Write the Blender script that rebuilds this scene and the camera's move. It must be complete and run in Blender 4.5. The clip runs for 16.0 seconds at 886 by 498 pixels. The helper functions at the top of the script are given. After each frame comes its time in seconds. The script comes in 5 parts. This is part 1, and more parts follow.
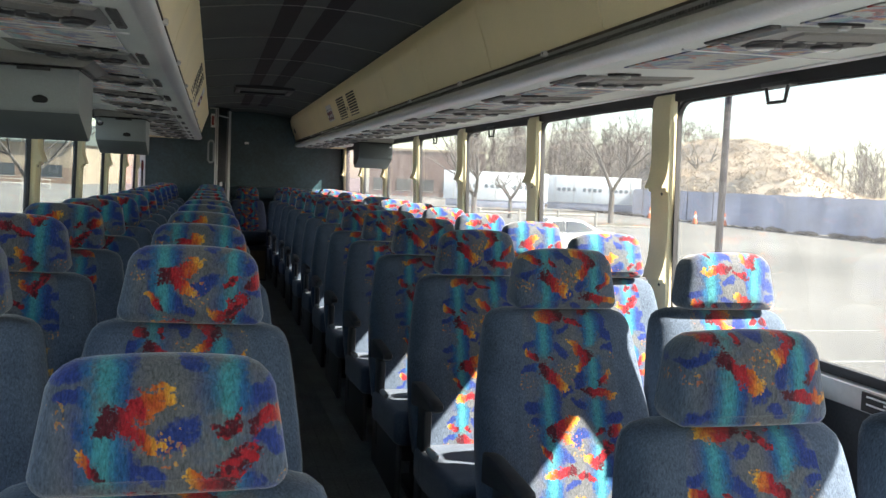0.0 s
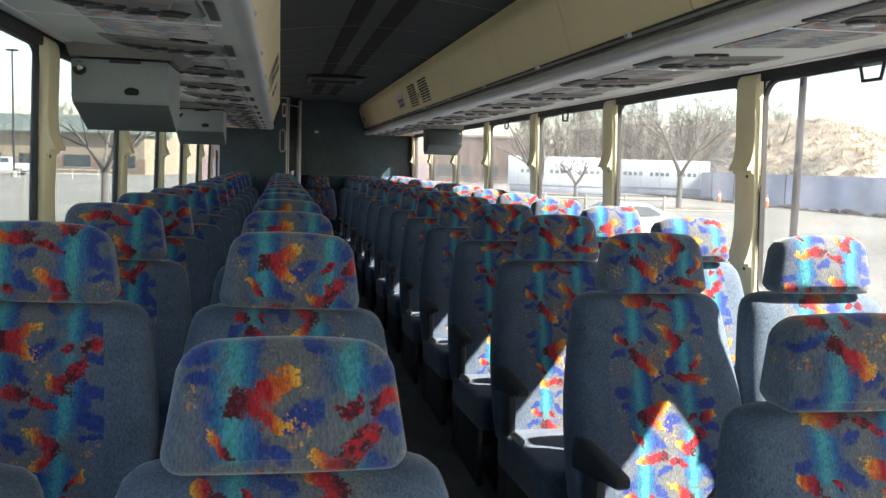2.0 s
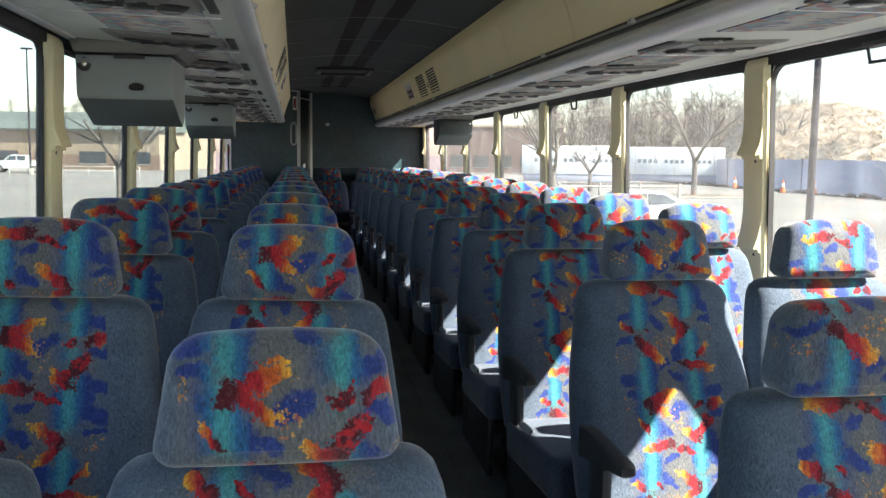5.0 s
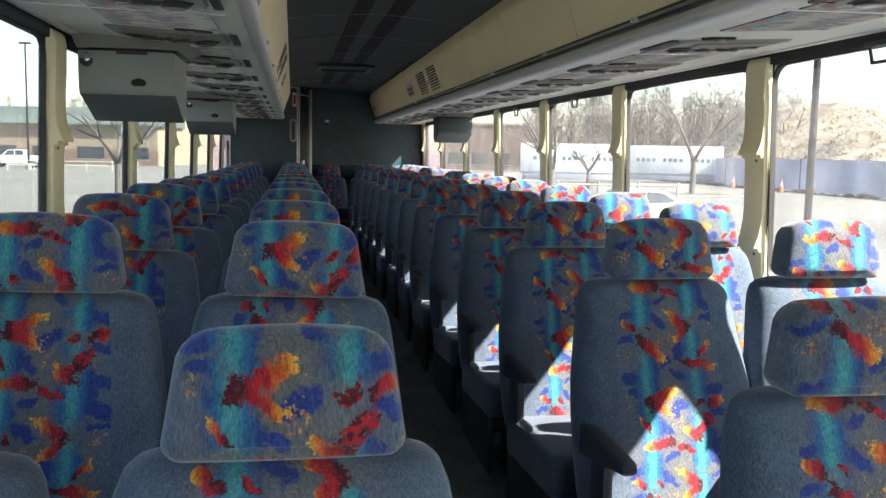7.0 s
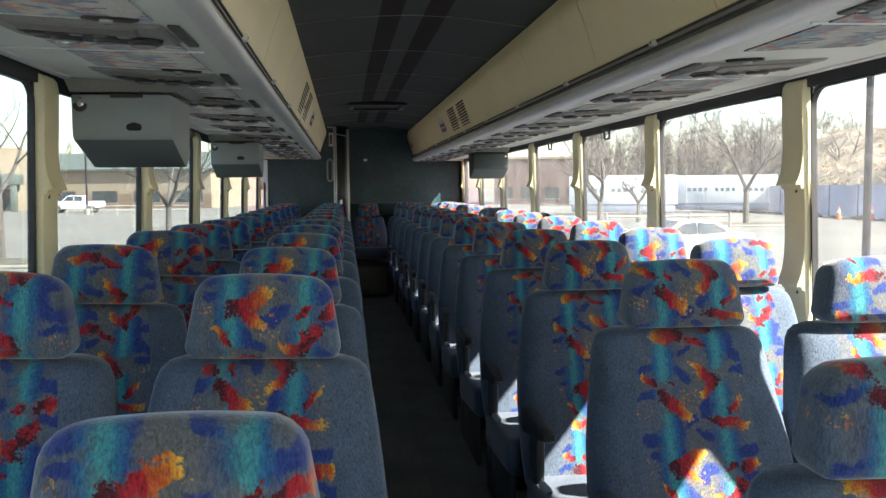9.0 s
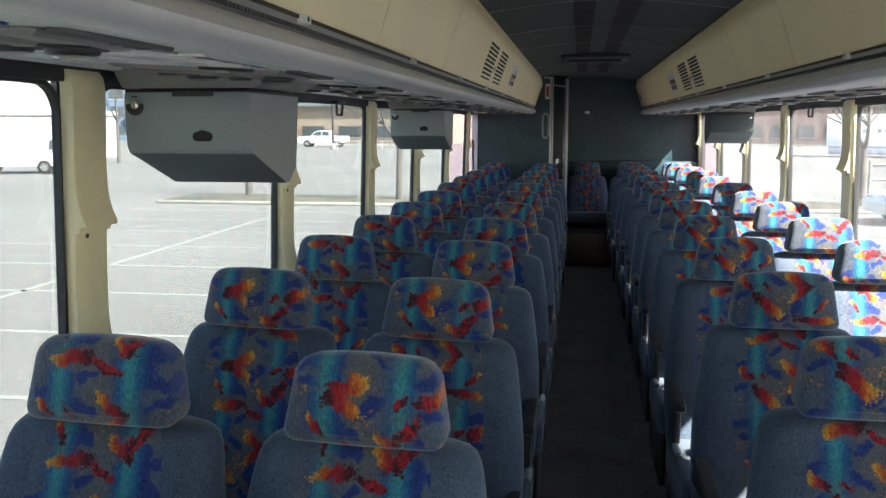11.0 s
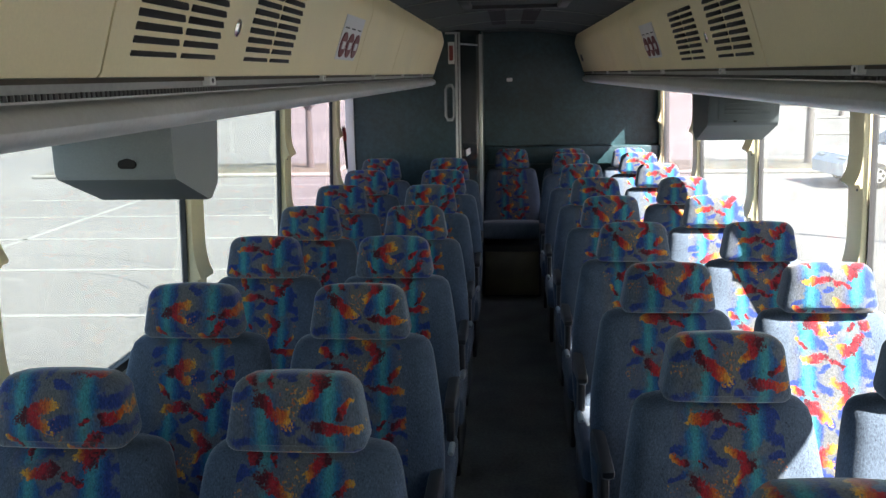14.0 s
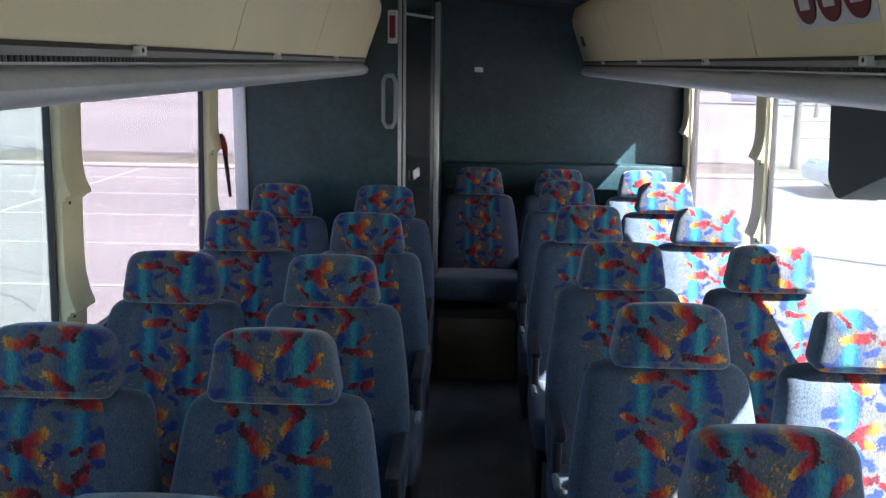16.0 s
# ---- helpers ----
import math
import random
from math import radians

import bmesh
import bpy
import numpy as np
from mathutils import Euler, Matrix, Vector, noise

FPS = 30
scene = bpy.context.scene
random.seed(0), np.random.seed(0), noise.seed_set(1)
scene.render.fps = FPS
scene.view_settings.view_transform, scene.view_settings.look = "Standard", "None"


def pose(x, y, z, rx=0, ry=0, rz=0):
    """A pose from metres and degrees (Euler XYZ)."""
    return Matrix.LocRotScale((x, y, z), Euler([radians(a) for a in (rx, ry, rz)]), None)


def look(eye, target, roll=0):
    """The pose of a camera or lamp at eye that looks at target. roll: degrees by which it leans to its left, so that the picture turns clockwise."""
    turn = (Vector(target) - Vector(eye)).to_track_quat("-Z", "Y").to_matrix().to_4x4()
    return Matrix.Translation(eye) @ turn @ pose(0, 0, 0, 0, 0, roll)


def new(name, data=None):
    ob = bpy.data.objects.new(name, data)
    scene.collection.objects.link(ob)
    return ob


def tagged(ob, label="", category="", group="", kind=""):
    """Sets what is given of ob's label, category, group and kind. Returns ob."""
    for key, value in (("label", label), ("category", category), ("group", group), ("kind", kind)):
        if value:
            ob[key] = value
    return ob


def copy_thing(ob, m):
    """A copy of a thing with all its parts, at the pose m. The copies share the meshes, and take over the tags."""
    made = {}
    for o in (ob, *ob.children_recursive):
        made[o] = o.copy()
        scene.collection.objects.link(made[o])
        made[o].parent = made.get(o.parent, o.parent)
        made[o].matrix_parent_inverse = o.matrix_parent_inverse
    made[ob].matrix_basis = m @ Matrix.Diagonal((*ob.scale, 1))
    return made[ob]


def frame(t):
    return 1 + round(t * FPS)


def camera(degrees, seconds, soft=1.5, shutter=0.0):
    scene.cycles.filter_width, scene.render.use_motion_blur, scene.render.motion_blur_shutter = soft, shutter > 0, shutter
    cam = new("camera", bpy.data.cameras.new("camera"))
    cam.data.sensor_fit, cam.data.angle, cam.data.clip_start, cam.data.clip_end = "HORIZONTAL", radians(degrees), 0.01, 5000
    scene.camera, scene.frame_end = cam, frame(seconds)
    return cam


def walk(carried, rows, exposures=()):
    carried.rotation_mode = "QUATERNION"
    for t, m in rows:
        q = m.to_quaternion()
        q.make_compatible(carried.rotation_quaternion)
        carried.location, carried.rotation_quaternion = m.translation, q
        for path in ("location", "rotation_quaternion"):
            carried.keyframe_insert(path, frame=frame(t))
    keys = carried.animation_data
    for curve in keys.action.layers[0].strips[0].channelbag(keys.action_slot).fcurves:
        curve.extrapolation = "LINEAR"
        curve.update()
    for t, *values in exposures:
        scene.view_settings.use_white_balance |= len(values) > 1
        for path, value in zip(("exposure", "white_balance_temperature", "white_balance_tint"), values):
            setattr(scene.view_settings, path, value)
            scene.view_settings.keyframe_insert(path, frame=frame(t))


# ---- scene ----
cam = camera(53.2, 16.0)
PATH = [
    (0, (-0.46, 0.773, 1.289), (0.046, 2.702, 1.134), 2.5),
    (0.5, (-0.478, 0.791, 1.289), (0.156, 2.682, 1.135), 2.5),
    (1, (-0.503, 0.798, 1.289), (0.089, 2.701, 1.124), 2.4),
    (1.5, (-0.52, 0.792, 1.284), (-0.053, 2.728, 1.099), 2.0),
    (2, (-0.521, 0.778, 1.285), (-0.156, 2.735, 1.094), 1.7),
    (2.5, (-0.511, 0.777, 1.286), (-0.187, 2.741, 1.091), 1.4),
    (3, (-0.507, 0.775, 1.287), (-0.199, 2.741, 1.092), 1.1),
    (3.5, (-0.501, 0.778, 1.28), (-0.199, 2.744, 1.067), 0.9),
    (4, (-0.499, 0.781, 1.278), (-0.201, 2.746, 1.057), 0.5),
    (4.5, (-0.489, 0.779, 1.282), (-0.165, 2.741, 1.07), 0.5),
    (7, (-0.502, 0.776, 1.283), (-0.166, 2.736, 1.065), 1.1),
    (7.5, (-0.494, 0.783, 1.278), (-0.16, 2.743, 1.064), 1.1),
    (8, (-0.466, 0.779, 1.276), (-0.144, 2.742, 1.07), 1.2),
    (8.5, (-0.448, 0.863, 1.28), (-0.107, 2.824, 1.084), 1.0),
    (9, (-0.344, 0.958, 1.294), (-0.122, 2.941, 1.155), -0.4),
    (9.5, (-0.222, 1.036, 1.4), (-0.382, 3.019, 1.193), -0.6),
    (9.7, (-0.204, 1.108, 1.437), (-0.486, 3.072, 1.19), -0.9),
    (12, (-0.075, 2.848, 1.597), (-0.379, 4.801, 1.296), 0.4),
    (12.5, (-0.042, 3.327, 1.653), (-0.368, 5.274, 1.334), 0.2),
    (13, (-0.077, 3.823, 1.654), (-0.369, 5.777, 1.34), 0.8),
    (13.5, (-0.083, 4.289, 1.678), (-0.296, 6.248, 1.339), -1.1),
    (14, (-0.06, 4.784, 1.702), (-0.211, 6.741, 1.315), -1.0),
    (14.5, (-0.105, 5.384, 1.691), (-0.182, 7.35, 1.331), 0.2),
    (15, (-0.067, 5.925, 1.669), (-0.123, 7.888, 1.293), 0.2),
    (15.5, (-0.062, 6.405, 1.67), (-0.168, 8.361, 1.268), 1.2),
    (16, (-0.063, 6.928, 1.685), (-0.134, 8.884, 1.274), 0.8),
]
walk(cam, [(t, look(eye, target, roll)) for t, eye, target, roll in PATH],
     [(0, 2.66, 6950, 11.0), (3, 2.76, 6950, 11.0), (9, 2.82, 6900, 10.0), (9.5, 2.72, 6900, 10.0), (12, 3.12, 6500, 11.0), (12.5, 2.84, 6600, 11.0), (13.5, 2.95, 6650, 11.5), (15, 3.20, 6350, 11.5), (16, 3.16, 6050, 11.5)])

# ---- light ----
world = bpy.data.worlds.new("sky")
scene.world = world
world.use_nodes = True
_wn = world.node_tree.nodes
_sky = _wn.new("ShaderNodeTexSky")
_sky.sky_type = "NISHITA"
_sky.sun_disc = False
_sky.sun_elevation = radians(43.9)
_sky.sun_rotation = radians(124.0)
_sky.dust_density = 1.2
_wn["Background"].inputs[1].default_value = 0.108
world.node_tree.links.new(_sky.outputs[0], _wn["Background"].inputs[0])

sun_data = bpy.data.lights.new("sun", "SUN")
sun_data.energy, sun_data.angle, sun_data.color = 5.0, radians(0.6), (1.0, 0.95, 0.87)
sun = new("sun", sun_data)
sun.matrix_world = look((1.0, -0.675, 1.165), (0, 0, 0))
sun.location = (20, -13.5, 23.3)

# ---- plan ----
CX = -0.033            # middle of the aisle
WALL = 1.24            # half the cabin's width
YB = 12.38             # rear bulkhead
YF = -1.6              # front of the cabin
GROUND = -1.25
SILL, HEAD = 0.82, 1.62
PITCH = 0.76
PILLARS = [3.822 + 1.408 * k for k in range(-3, 7)]


# ---- materials ----
def material(name, colour=(0.5, 0.5, 0.5), rough=0.6, metal=0.0, grain=0.0, grain_scale=60.0, stain=0.0, stain_scale=3.0,
             bump=0.0, bump_scale=None, spec=0.5, sheen=0.0):
    m = bpy.data.materials.new(name)
    m.use_nodes = True
    n, l = m.node_tree.nodes, m.node_tree.links
    b = n["Principled BSDF"]
    b.inputs["Base Color"].default_value = (*colour, 1)
    b.inputs["Roughness"].default_value = rough
    b.inputs["Metallic"].default_value = metal
    b.inputs["Specular IOR Level"].default_value = spec
    if sheen:
        b.inputs["Sheen Weight"].default_value = sheen
        b.inputs["Sheen Roughness"].default_value = 0.5
    co = n.new("ShaderNodeTexCoord").outputs["Object"]
    if grain or stain:
        fine, broad = n.new("ShaderNodeTexNoise"), n.new("ShaderNodeTexNoise")
        fine.inputs["Scale"].default_value, broad.inputs["Scale"].default_value = grain_scale, stain_scale
        fine.inputs["Detail"].default_value = broad.inputs["Detail"].default_value = 5
        l.new(co, fine.inputs["Vector"]), l.new(co, broad.inputs["Vector"])
        a, c = n.new("ShaderNodeMapRange"), n.new("ShaderNodeMapRange")
        for node, amount in ((a, grain), (c, stain)):
            node.inputs["From Min"].default_value, node.inputs["From Max"].default_value = 0.25, 0.75
            node.inputs["To Min"].default_value, node.inputs["To Max"].default_value = 1 - amount, 1 + amount
        l.new(fine.outputs["Fac"], a.inputs["Value"]), l.new(broad.outputs["Fac"], c.inputs["Value"])
        mul = n.new("ShaderNodeMath")
        mul.operation = "MULTIPLY"
        l.new(a.outputs[0], mul.inputs[0]), l.new(c.outputs[0], mul.inputs[1])
        hue = n.new("ShaderNodeHueSaturation")
        hue.inputs["Color"].default_value = (*colour, 1)
        l.new(mul.outputs[0], hue.inputs["Value"])
        l.new(hue.outputs[0], b.inputs["Base Color"])
        rr = n.new("ShaderNodeMapRange")
        rr.inputs["To Min"].default_value, rr.inputs["To Max"].default_value = max(0.02, rough - 0.12), min(1, rough + 0.12)
        l.new(broad.outputs["Fac"], rr.inputs["Value"])
        l.new(rr.outputs[0], b.inputs["Roughness"])
    if bump:
        tex, bu = n.new("ShaderNodeTexNoise"), n.new("ShaderNodeBump")
        tex.inputs["Scale"].default_value = bump_scale or grain_scale
        tex.inputs["Detail"].default_value = 3
        bu.inputs["Strength"].default_value, bu.inputs["Distance"].default_value = bump, 0.004
        l.new(co, tex.inputs["Vector"]), l.new(tex.outputs["Fac"], bu.inputs["Height"])
        l.new(bu.outputs[0], b.inputs["Normal"])
    return m


class Nodes:
    """Short wrappers for building node trees."""

    def __init__(self, tree):
        self.n, self.l = tree.nodes, tree.links

    def put(self, socket, value):
        if isinstance(value, bpy.types.NodeSocket):
            self.l.new(value, socket)
        else:
            socket.default_value = value

    def math(self, op, a, b=0.0, clamp=False):
        node = self.n.new("ShaderNodeMath")
        node.operation, node.use_clamp = op, clamp
        self.put(node.inputs[0], a), self.put(node.inputs[1], b)
        return node.outputs[0]

    def step(self, x, lo, hi):
        node = self.n.new("ShaderNodeMapRange")
        node.interpolation_type = "SMOOTHSTEP"
        self.put(node.inputs["Value"], x)
        node.inputs["From Min"].default_value, node.inputs["From Max"].default_value = lo, hi
        return node.outputs[0]

    def mix(self, fac, a, b):
        node = self.n.new("ShaderNodeMix")
        node.data_type = "RGBA"
        self.put(node.inputs[0], fac), self.put(node.inputs[6], a), self.put(node.inputs[7], b)
        return node.outputs[2]

    def noise(self, vec, scale, detail=3.0, rough=0.5, dist=0.0):
        node = self.n.new("ShaderNodeTexNoise")
        self.put(node.inputs["Vector"], vec)
        node.inputs["Scale"].default_value, node.inputs["Detail"].default_value = scale, detail
        node.inputs["Roughness"].default_value, node.inputs["Distortion"].default_value = rough, dist
        return node.outputs["Fac"]

    def ramp(self, fac, stops, mode="LINEAR"):
        node = self.n.new("ShaderNodeValToRGB")
        e = node.color_ramp.elements
        node.color_ramp.interpolation = mode
        while len(e) < len(stops):
            e.new(0.5)
        for el, (pos, col) in zip(e, stops):
            el.position, el.color = pos, (*col, 1)
        self.put(node.inputs[0], fac)
        return node.outputs[0]


GREY = (0.086, 0.094, 0.101)
NAP = (0.065, 0.088, 0.122)
RED, DARKRED, ORANGE, YELLOW = (0.255, 0.013, 0.020), (0.060, 0.009, 0.015), (0.40, 0.10, 0.018), (0.50, 0.26, 0.034)
BLUE, CYAN, TEAL = (0.017, 0.034, 0.145), (0.016, 0.095, 0.190), (0.036, 0.185, 0.205)

# One repeat of the printed cloth: middle (across, up), half length, half width and slant in degrees.
REPEAT_W, REPEAT_H = 0.31, 0.372
# teal patches along the bands, and blue dashes across them
BANDS = [(-0.066, 0.328, 0.038, 0.019, 90), (-0.053, 0.172, 0.046, 0.021, 86), (-0.058, 0.070, 0.044, 0.019, -50), (-0.050, 0.335, 0.020, 0.012, 90),
        (0.062, 0.352, 0.040, 0.021, 92), (0.068, 0.236, 0.036, 0.021, 84), (0.076, 0.142, 0.034, 0.016, 88), (0.090, 0.004, 0.036, 0.022, 88)]
DASHES = [(-0.013, 0.350, 0.020, 0.008, 28), (-0.100, 0.312, 0.024, 0.009, 18), (-0.108, 0.254, 0.028, 0.008, 24), (-0.104, 0.160, 0.028, 0.012, 14),
        (-0.094, 0.128, 0.018, 0.009, 4), (-0.020, 0.296, 0.026, 0.010, -32), (0.022, 0.170, 0.022, 0.008, -30), (0.118, 0.336, 0.036, 0.014, -16),
        (0.120, 0.305, 0.024, 0.008, 6), (0.030, 0.226, 0.022, 0.014, 70), (0.112, 0.134, 0.028, 0.013, 8), (0.134, 0.074, 0.036, 0.009, -14),
        (-0.010, 0.198, 0.016, 0.012, 40), (0.012, 0.090, 0.030, 0.014, 30), (0.130, 0.012, 0.030, 0.010, -10), (-0.020, 0.044, 0.020, 0.010, -30)]
# warm strokes; their dye runs from dark red to yellow across: 1 to the right, -1 to the left, 0 dark red throughout
WARM = [(-0.044, 0.008, 0.044, 0.013, 8, -1), (-0.080, 0.055, 0.026, 0.007, -50, -1), (-0.034, 0.116, 0.050, 0.016, 26, 1), (-0.036, 0.096, 0.040, 0.013, -34, 1),
        (-0.044, 0.230, 0.050, 0.016, -40, 1), (-0.098, 0.287, 0.024, 0.010, -28, -1), (-0.048, 0.282, 0.013, 0.006, -45, 0), (0.034, 0.298, 0.040, 0.013, -36, -1),
        (0.040, 0.268, 0.036, 0.011, 44, -1), (0.096, 0.230, 0.027, 0.008, 45, 1), (0.080, 0.192, 0.054, 0.011, -6, 1), (0.116, 0.103, 0.028, 0.013, 18, 1),
        (0.072, 0.045, 0.044, 0.014, 48, 0), (0.048, 0.030, 0.030, 0.011, -34, -1), (0.068, 0.098, 0.017, 0.008, 36, 0), (0.024, 0.366, 0.030, 0.008, -20, 0)]
# flecks of yellow
FLECK = [(-0.004, 0.243, 0.020, 0.024, 0), (-0.118, 0.222, 0.018, 0.014, 0), (0.004, 0.072, 0.018, 0.022, 0), (0.126, 0.285, 0.020, 0.010, 0), (0.148, 0.034, 0.018, 0.016, 0), (-0.112, 0.108, 0.012, 0.012, 0)]


def velour_print(name, flat=False):
    """Printed seat velour: a grey ground with ragged patches whose dye changes along the weft, so that the bands run with the warp.
    flat: for cloth that lies level instead of standing. The mesh's "cut" says where in the repeat its cloth was cut."""
    m = bpy.data.materials.new(name)
    m.use_nodes = True
    k = Nodes(m.node_tree)
    b = k.n["Principled BSDF"]
    co = k.n.new("ShaderNodeTexCoord").outputs["Object"]
    chance = k.n.new("ShaderNodeObjectInfo").outputs["Random"]
    cut = k.n.new("ShaderNodeAttribute")
    cut.attribute_name = "cut"
    sep = k.n.new("ShaderNodeSeparateXYZ")
    k.l.new(co, sep.inputs[0])

    def wrap(value, lo, hi):
        node = k.n.new("ShaderNodeMath")
        node.operation = "WRAP"
        k.put(node.inputs[0], value)
        node.inputs[1].default_value, node.inputs[2].default_value = hi, lo
        return node.outputs[0]

    def madd(a, f, c, clamp=False):
        node = k.n.new("ShaderNodeMath")
        node.operation, node.use_clamp = "MULTIPLY_ADD", clamp
        k.put(node.inputs[0], a), k.put(node.inputs[1], f), k.put(node.inputs[2], c)
        return node.outputs[0]

    def smooth_min(a, c):
        node = k.n.new("ShaderNodeMath")
        node.operation = "SMOOTH_MIN"
        k.put(node.inputs[0], a), k.put(node.inputs[1], c)
        node.inputs[2].default_value = 0.5
        return node.outputs[0]

    cell = k.n.new("ShaderNodeVectorMath")
    off = k.n.new("ShaderNodeCombineXYZ")
    k.l.new(chance, off.inputs[0])
    k.l.new(co, cell.inputs[0]), k.l.new(off.outputs[0], cell.inputs[1])
    vec = cell.outputs[0]
    # the same cloth lies a little differently on each seat; now and then a piece was cut elsewhere
    other = k.math("MULTIPLY", k.math("LESS_THAN", chance, 0.2), 0.13)
    x0 = madd(k.math("SUBTRACT", wrap(k.math("MULTIPLY", chance, 7.3), 0, 1), 0.5), 0.018, sep.outputs[0])
    z0 = madd(k.math("SUBTRACT", wrap(k.math("MULTIPLY", chance, 11.7), 0, 1), 0.5), 0.03, k.math("ADD", sep.outputs[1 if flat else 2], cut.outputs["Fac"]))
    z0 = k.math("ADD", z0, other)
    x0 = wrap(x0, -REPEAT_W / 2, REPEAT_W / 2)
    sway = k.n.new("ShaderNodeTexNoise")
    sway.inputs["Scale"].default_value, sway.inputs["Detail"].default_value = 38, 3
    k.l.new(vec, sway.inputs["Vector"])
    bent = k.n.new("ShaderNodeSeparateXYZ")
    k.l.new(sway.outputs["Color"], bent.inputs[0])
    x = madd(k.math("SUBTRACT", bent.outputs[0], 0.5), 0.036, x0)
    z = madd(k.math("SUBTRACT", bent.outputs[1], 0.5), 0.034, z0)
    fine = k.math("SUBTRACT", k.noise(vec, 210, 2, 0.55), 0.5)
    mid = k.math("SUBTRACT", k.noise(vec, 75, 2, 0.6), 0.5)
    worn0 = k.noise(vec, 12, 3)
    edge = 0.0 if flat else k.step(k.math("ABSOLUTE", sep.outputs[0]), 0.128, 0.165)
    ragged = madd(fine, 2.8, madd(mid, 1.7, k.math("MULTIPLY", edge, 2.5)))

    stretch = k.n.new("ShaderNodeMapping")
    stretch.inputs["Scale"].default_value = (1, 0.05, 1) if flat else (1, 1, 0.05)
    k.l.new(vec, stretch.inputs["Vector"])
    thread = k.noise(stretch.outputs[0], 170, 2)
    grey = k.mix(k.step(k.math("ABSOLUTE", sep.outputs[0]), 0.085, 0.135), (*GREY, 1), (*NAP, 1))
    if flat:
        grey = k.mix(worn0, (0.25, 0.265, 0.25, 1), (0.34, 0.355, 0.335, 1))

    def distance(u0, v0, hl, hw, slant):
        a = radians(slant)
        du = k.math("SUBTRACT", x, u0)
        dv = wrap(k.math("SUBTRACT", z, v0), -REPEAT_H / 2, REPEAT_H / 2)
        p = madd(dv, math.sin(a) / hl, k.math("MULTIPLY", du, math.cos(a) / hl))
        q = madd(dv, math.cos(a) / hw, k.math("MULTIPLY", du, -math.sin(a) / hw))
        p2 = k.math("MULTIPLY", p, p)
        return du, madd(p2, p2, k.math("MULTIPLY", q, q))

    colour = grey
    # blue and teal: teal in the middle of two bands of warp, blue away from them
    d = None
    for u0, v0, hl, hw, slant in BANDS + DASHES:
        one = distance(u0, v0, hl, hw * 0.9, slant)[1]
        d = one if d is None else smooth_min(d, one)
    band = k.math("MINIMUM", k.math("ABSOLUTE", k.math("ADD", x0, 0.066)), k.math("ABSOLUTE", k.math("SUBTRACT", x0, 0.066)))
    band = madd(k.math("SUBTRACT", thread, 0.5), 0.016, band)
    ink = k.ramp(k.math("MULTIPLY", band, 20.0), [(0.08, TEAL), (0.32, CYAN), (0.62, BLUE), (1.0, BLUE)])
    soft = k.n.new("ShaderNodeMapping")
    soft.inputs["Scale"].default_value = (0.5, 1, 1)
    k.l.new(vec, soft.inputs["Vector"])
    run0 = k.math("MULTIPLY", k.step(k.math("ADD", k.noise(soft.outputs[0], 15, 2), k.math("MULTIPLY", mid, 0.25)), 0.38, 0.60), k.math("SUBTRACT", 1.0, k.step(band, 0.010, 0.052)))
    colour = k.mix(k.math("MULTIPLY", run0, 0.85), colour, ink)
    cool = madd(k.math("ADD", d, k.math("MULTIPLY", ragged, 0.75)), -1.0, 1.75, True)
    colour = k.mix(cool, colour, ink)
    for u0, v0, hl, hw, slant, way in WARM:
        du, one = distance(u0, v0, hl, hw, slant)
        mask = madd(k.math("ADD", one, ragged), -2.1, 2.3, True)
        if way:
            run = madd(du, 0.42 * way / (hl * max(0.6, math.cos(radians(slant)))), madd(thread, 0.30, 0.33))
            tone = k.ramp(run, [(0.24, DARKRED), (0.40, RED), (0.53, RED), (0.70, ORANGE), (0.86, YELLOW)])
        else:
            tone = k.mix(k.step(mid, -0.06, 0.06), (*RED, 1), (*DARKRED, 1))
        tone = k.mix(k.math("MULTIPLY", k.step(fine, 0.04, 0.14), 0.3 if way else 0.2), tone, (*DARKRED, 1))
        colour = k.mix(mask, colour, tone)
    d = None
    for item in FLECK:
        one = distance(*item)[1]
        d = one if d is None else k.math("MINIMUM", d, one)
    speck = madd(k.math("ADD", k.math("MULTIPLY", d, 0.22), k.math("MULTIPLY", k.math("SUBTRACT", k.noise(vec, 150, 1, 0.5), 0.5), 5.0)), -5.0, -1.75, True)
    colour = k.mix(k.math("MULTIPLY", speck, k.math("MULTIPLY", k.math("LESS_THAN", d, 1.6), 0.55)), colour, k.mix(k.step(thread, 0.42, 0.6), (*ORANGE, 1), (*YELLOW, 1)))
    # worn pile: pale and dark hairs show through
    hairs = k.n.new("ShaderNodeMapping")
    hairs.inputs["Scale"].default_value = (1, 0.3, 1) if flat else (1, 1, 0.3)
    k.l.new(vec, hairs.inputs["Vector"])
    pile = k.noise(hairs.outputs[0], 330, 4, 0.75)
    worn = k.noise(vec, 26, 3, 0.6)
    colour = k.mix(k.math("MULTIPLY", k.step(k.noise(vec, 190, 3, 0.7), 0.56, 0.68), 0.36), colour, grey)
    shade = madd(pile, 2.6, madd(worn, 0.5, -0.52))
    lum = k.n.new("ShaderNodeHueSaturation")
    k.put(lum.inputs["Color"], colour), k.put(lum.inputs["Value"], shade)
    k.put(b.inputs["Base Color"], lum.outputs[0])
    b.inputs["Roughness"].default_value = 0.95
    b.inputs["Specular IOR Level"].default_value = 0.12
    b.inputs["Sheen Weight"].default_value = 0.36
    b.inputs["Sheen Roughness"].default_value = 0.45
    bu = k.n.new("ShaderNodeBump")
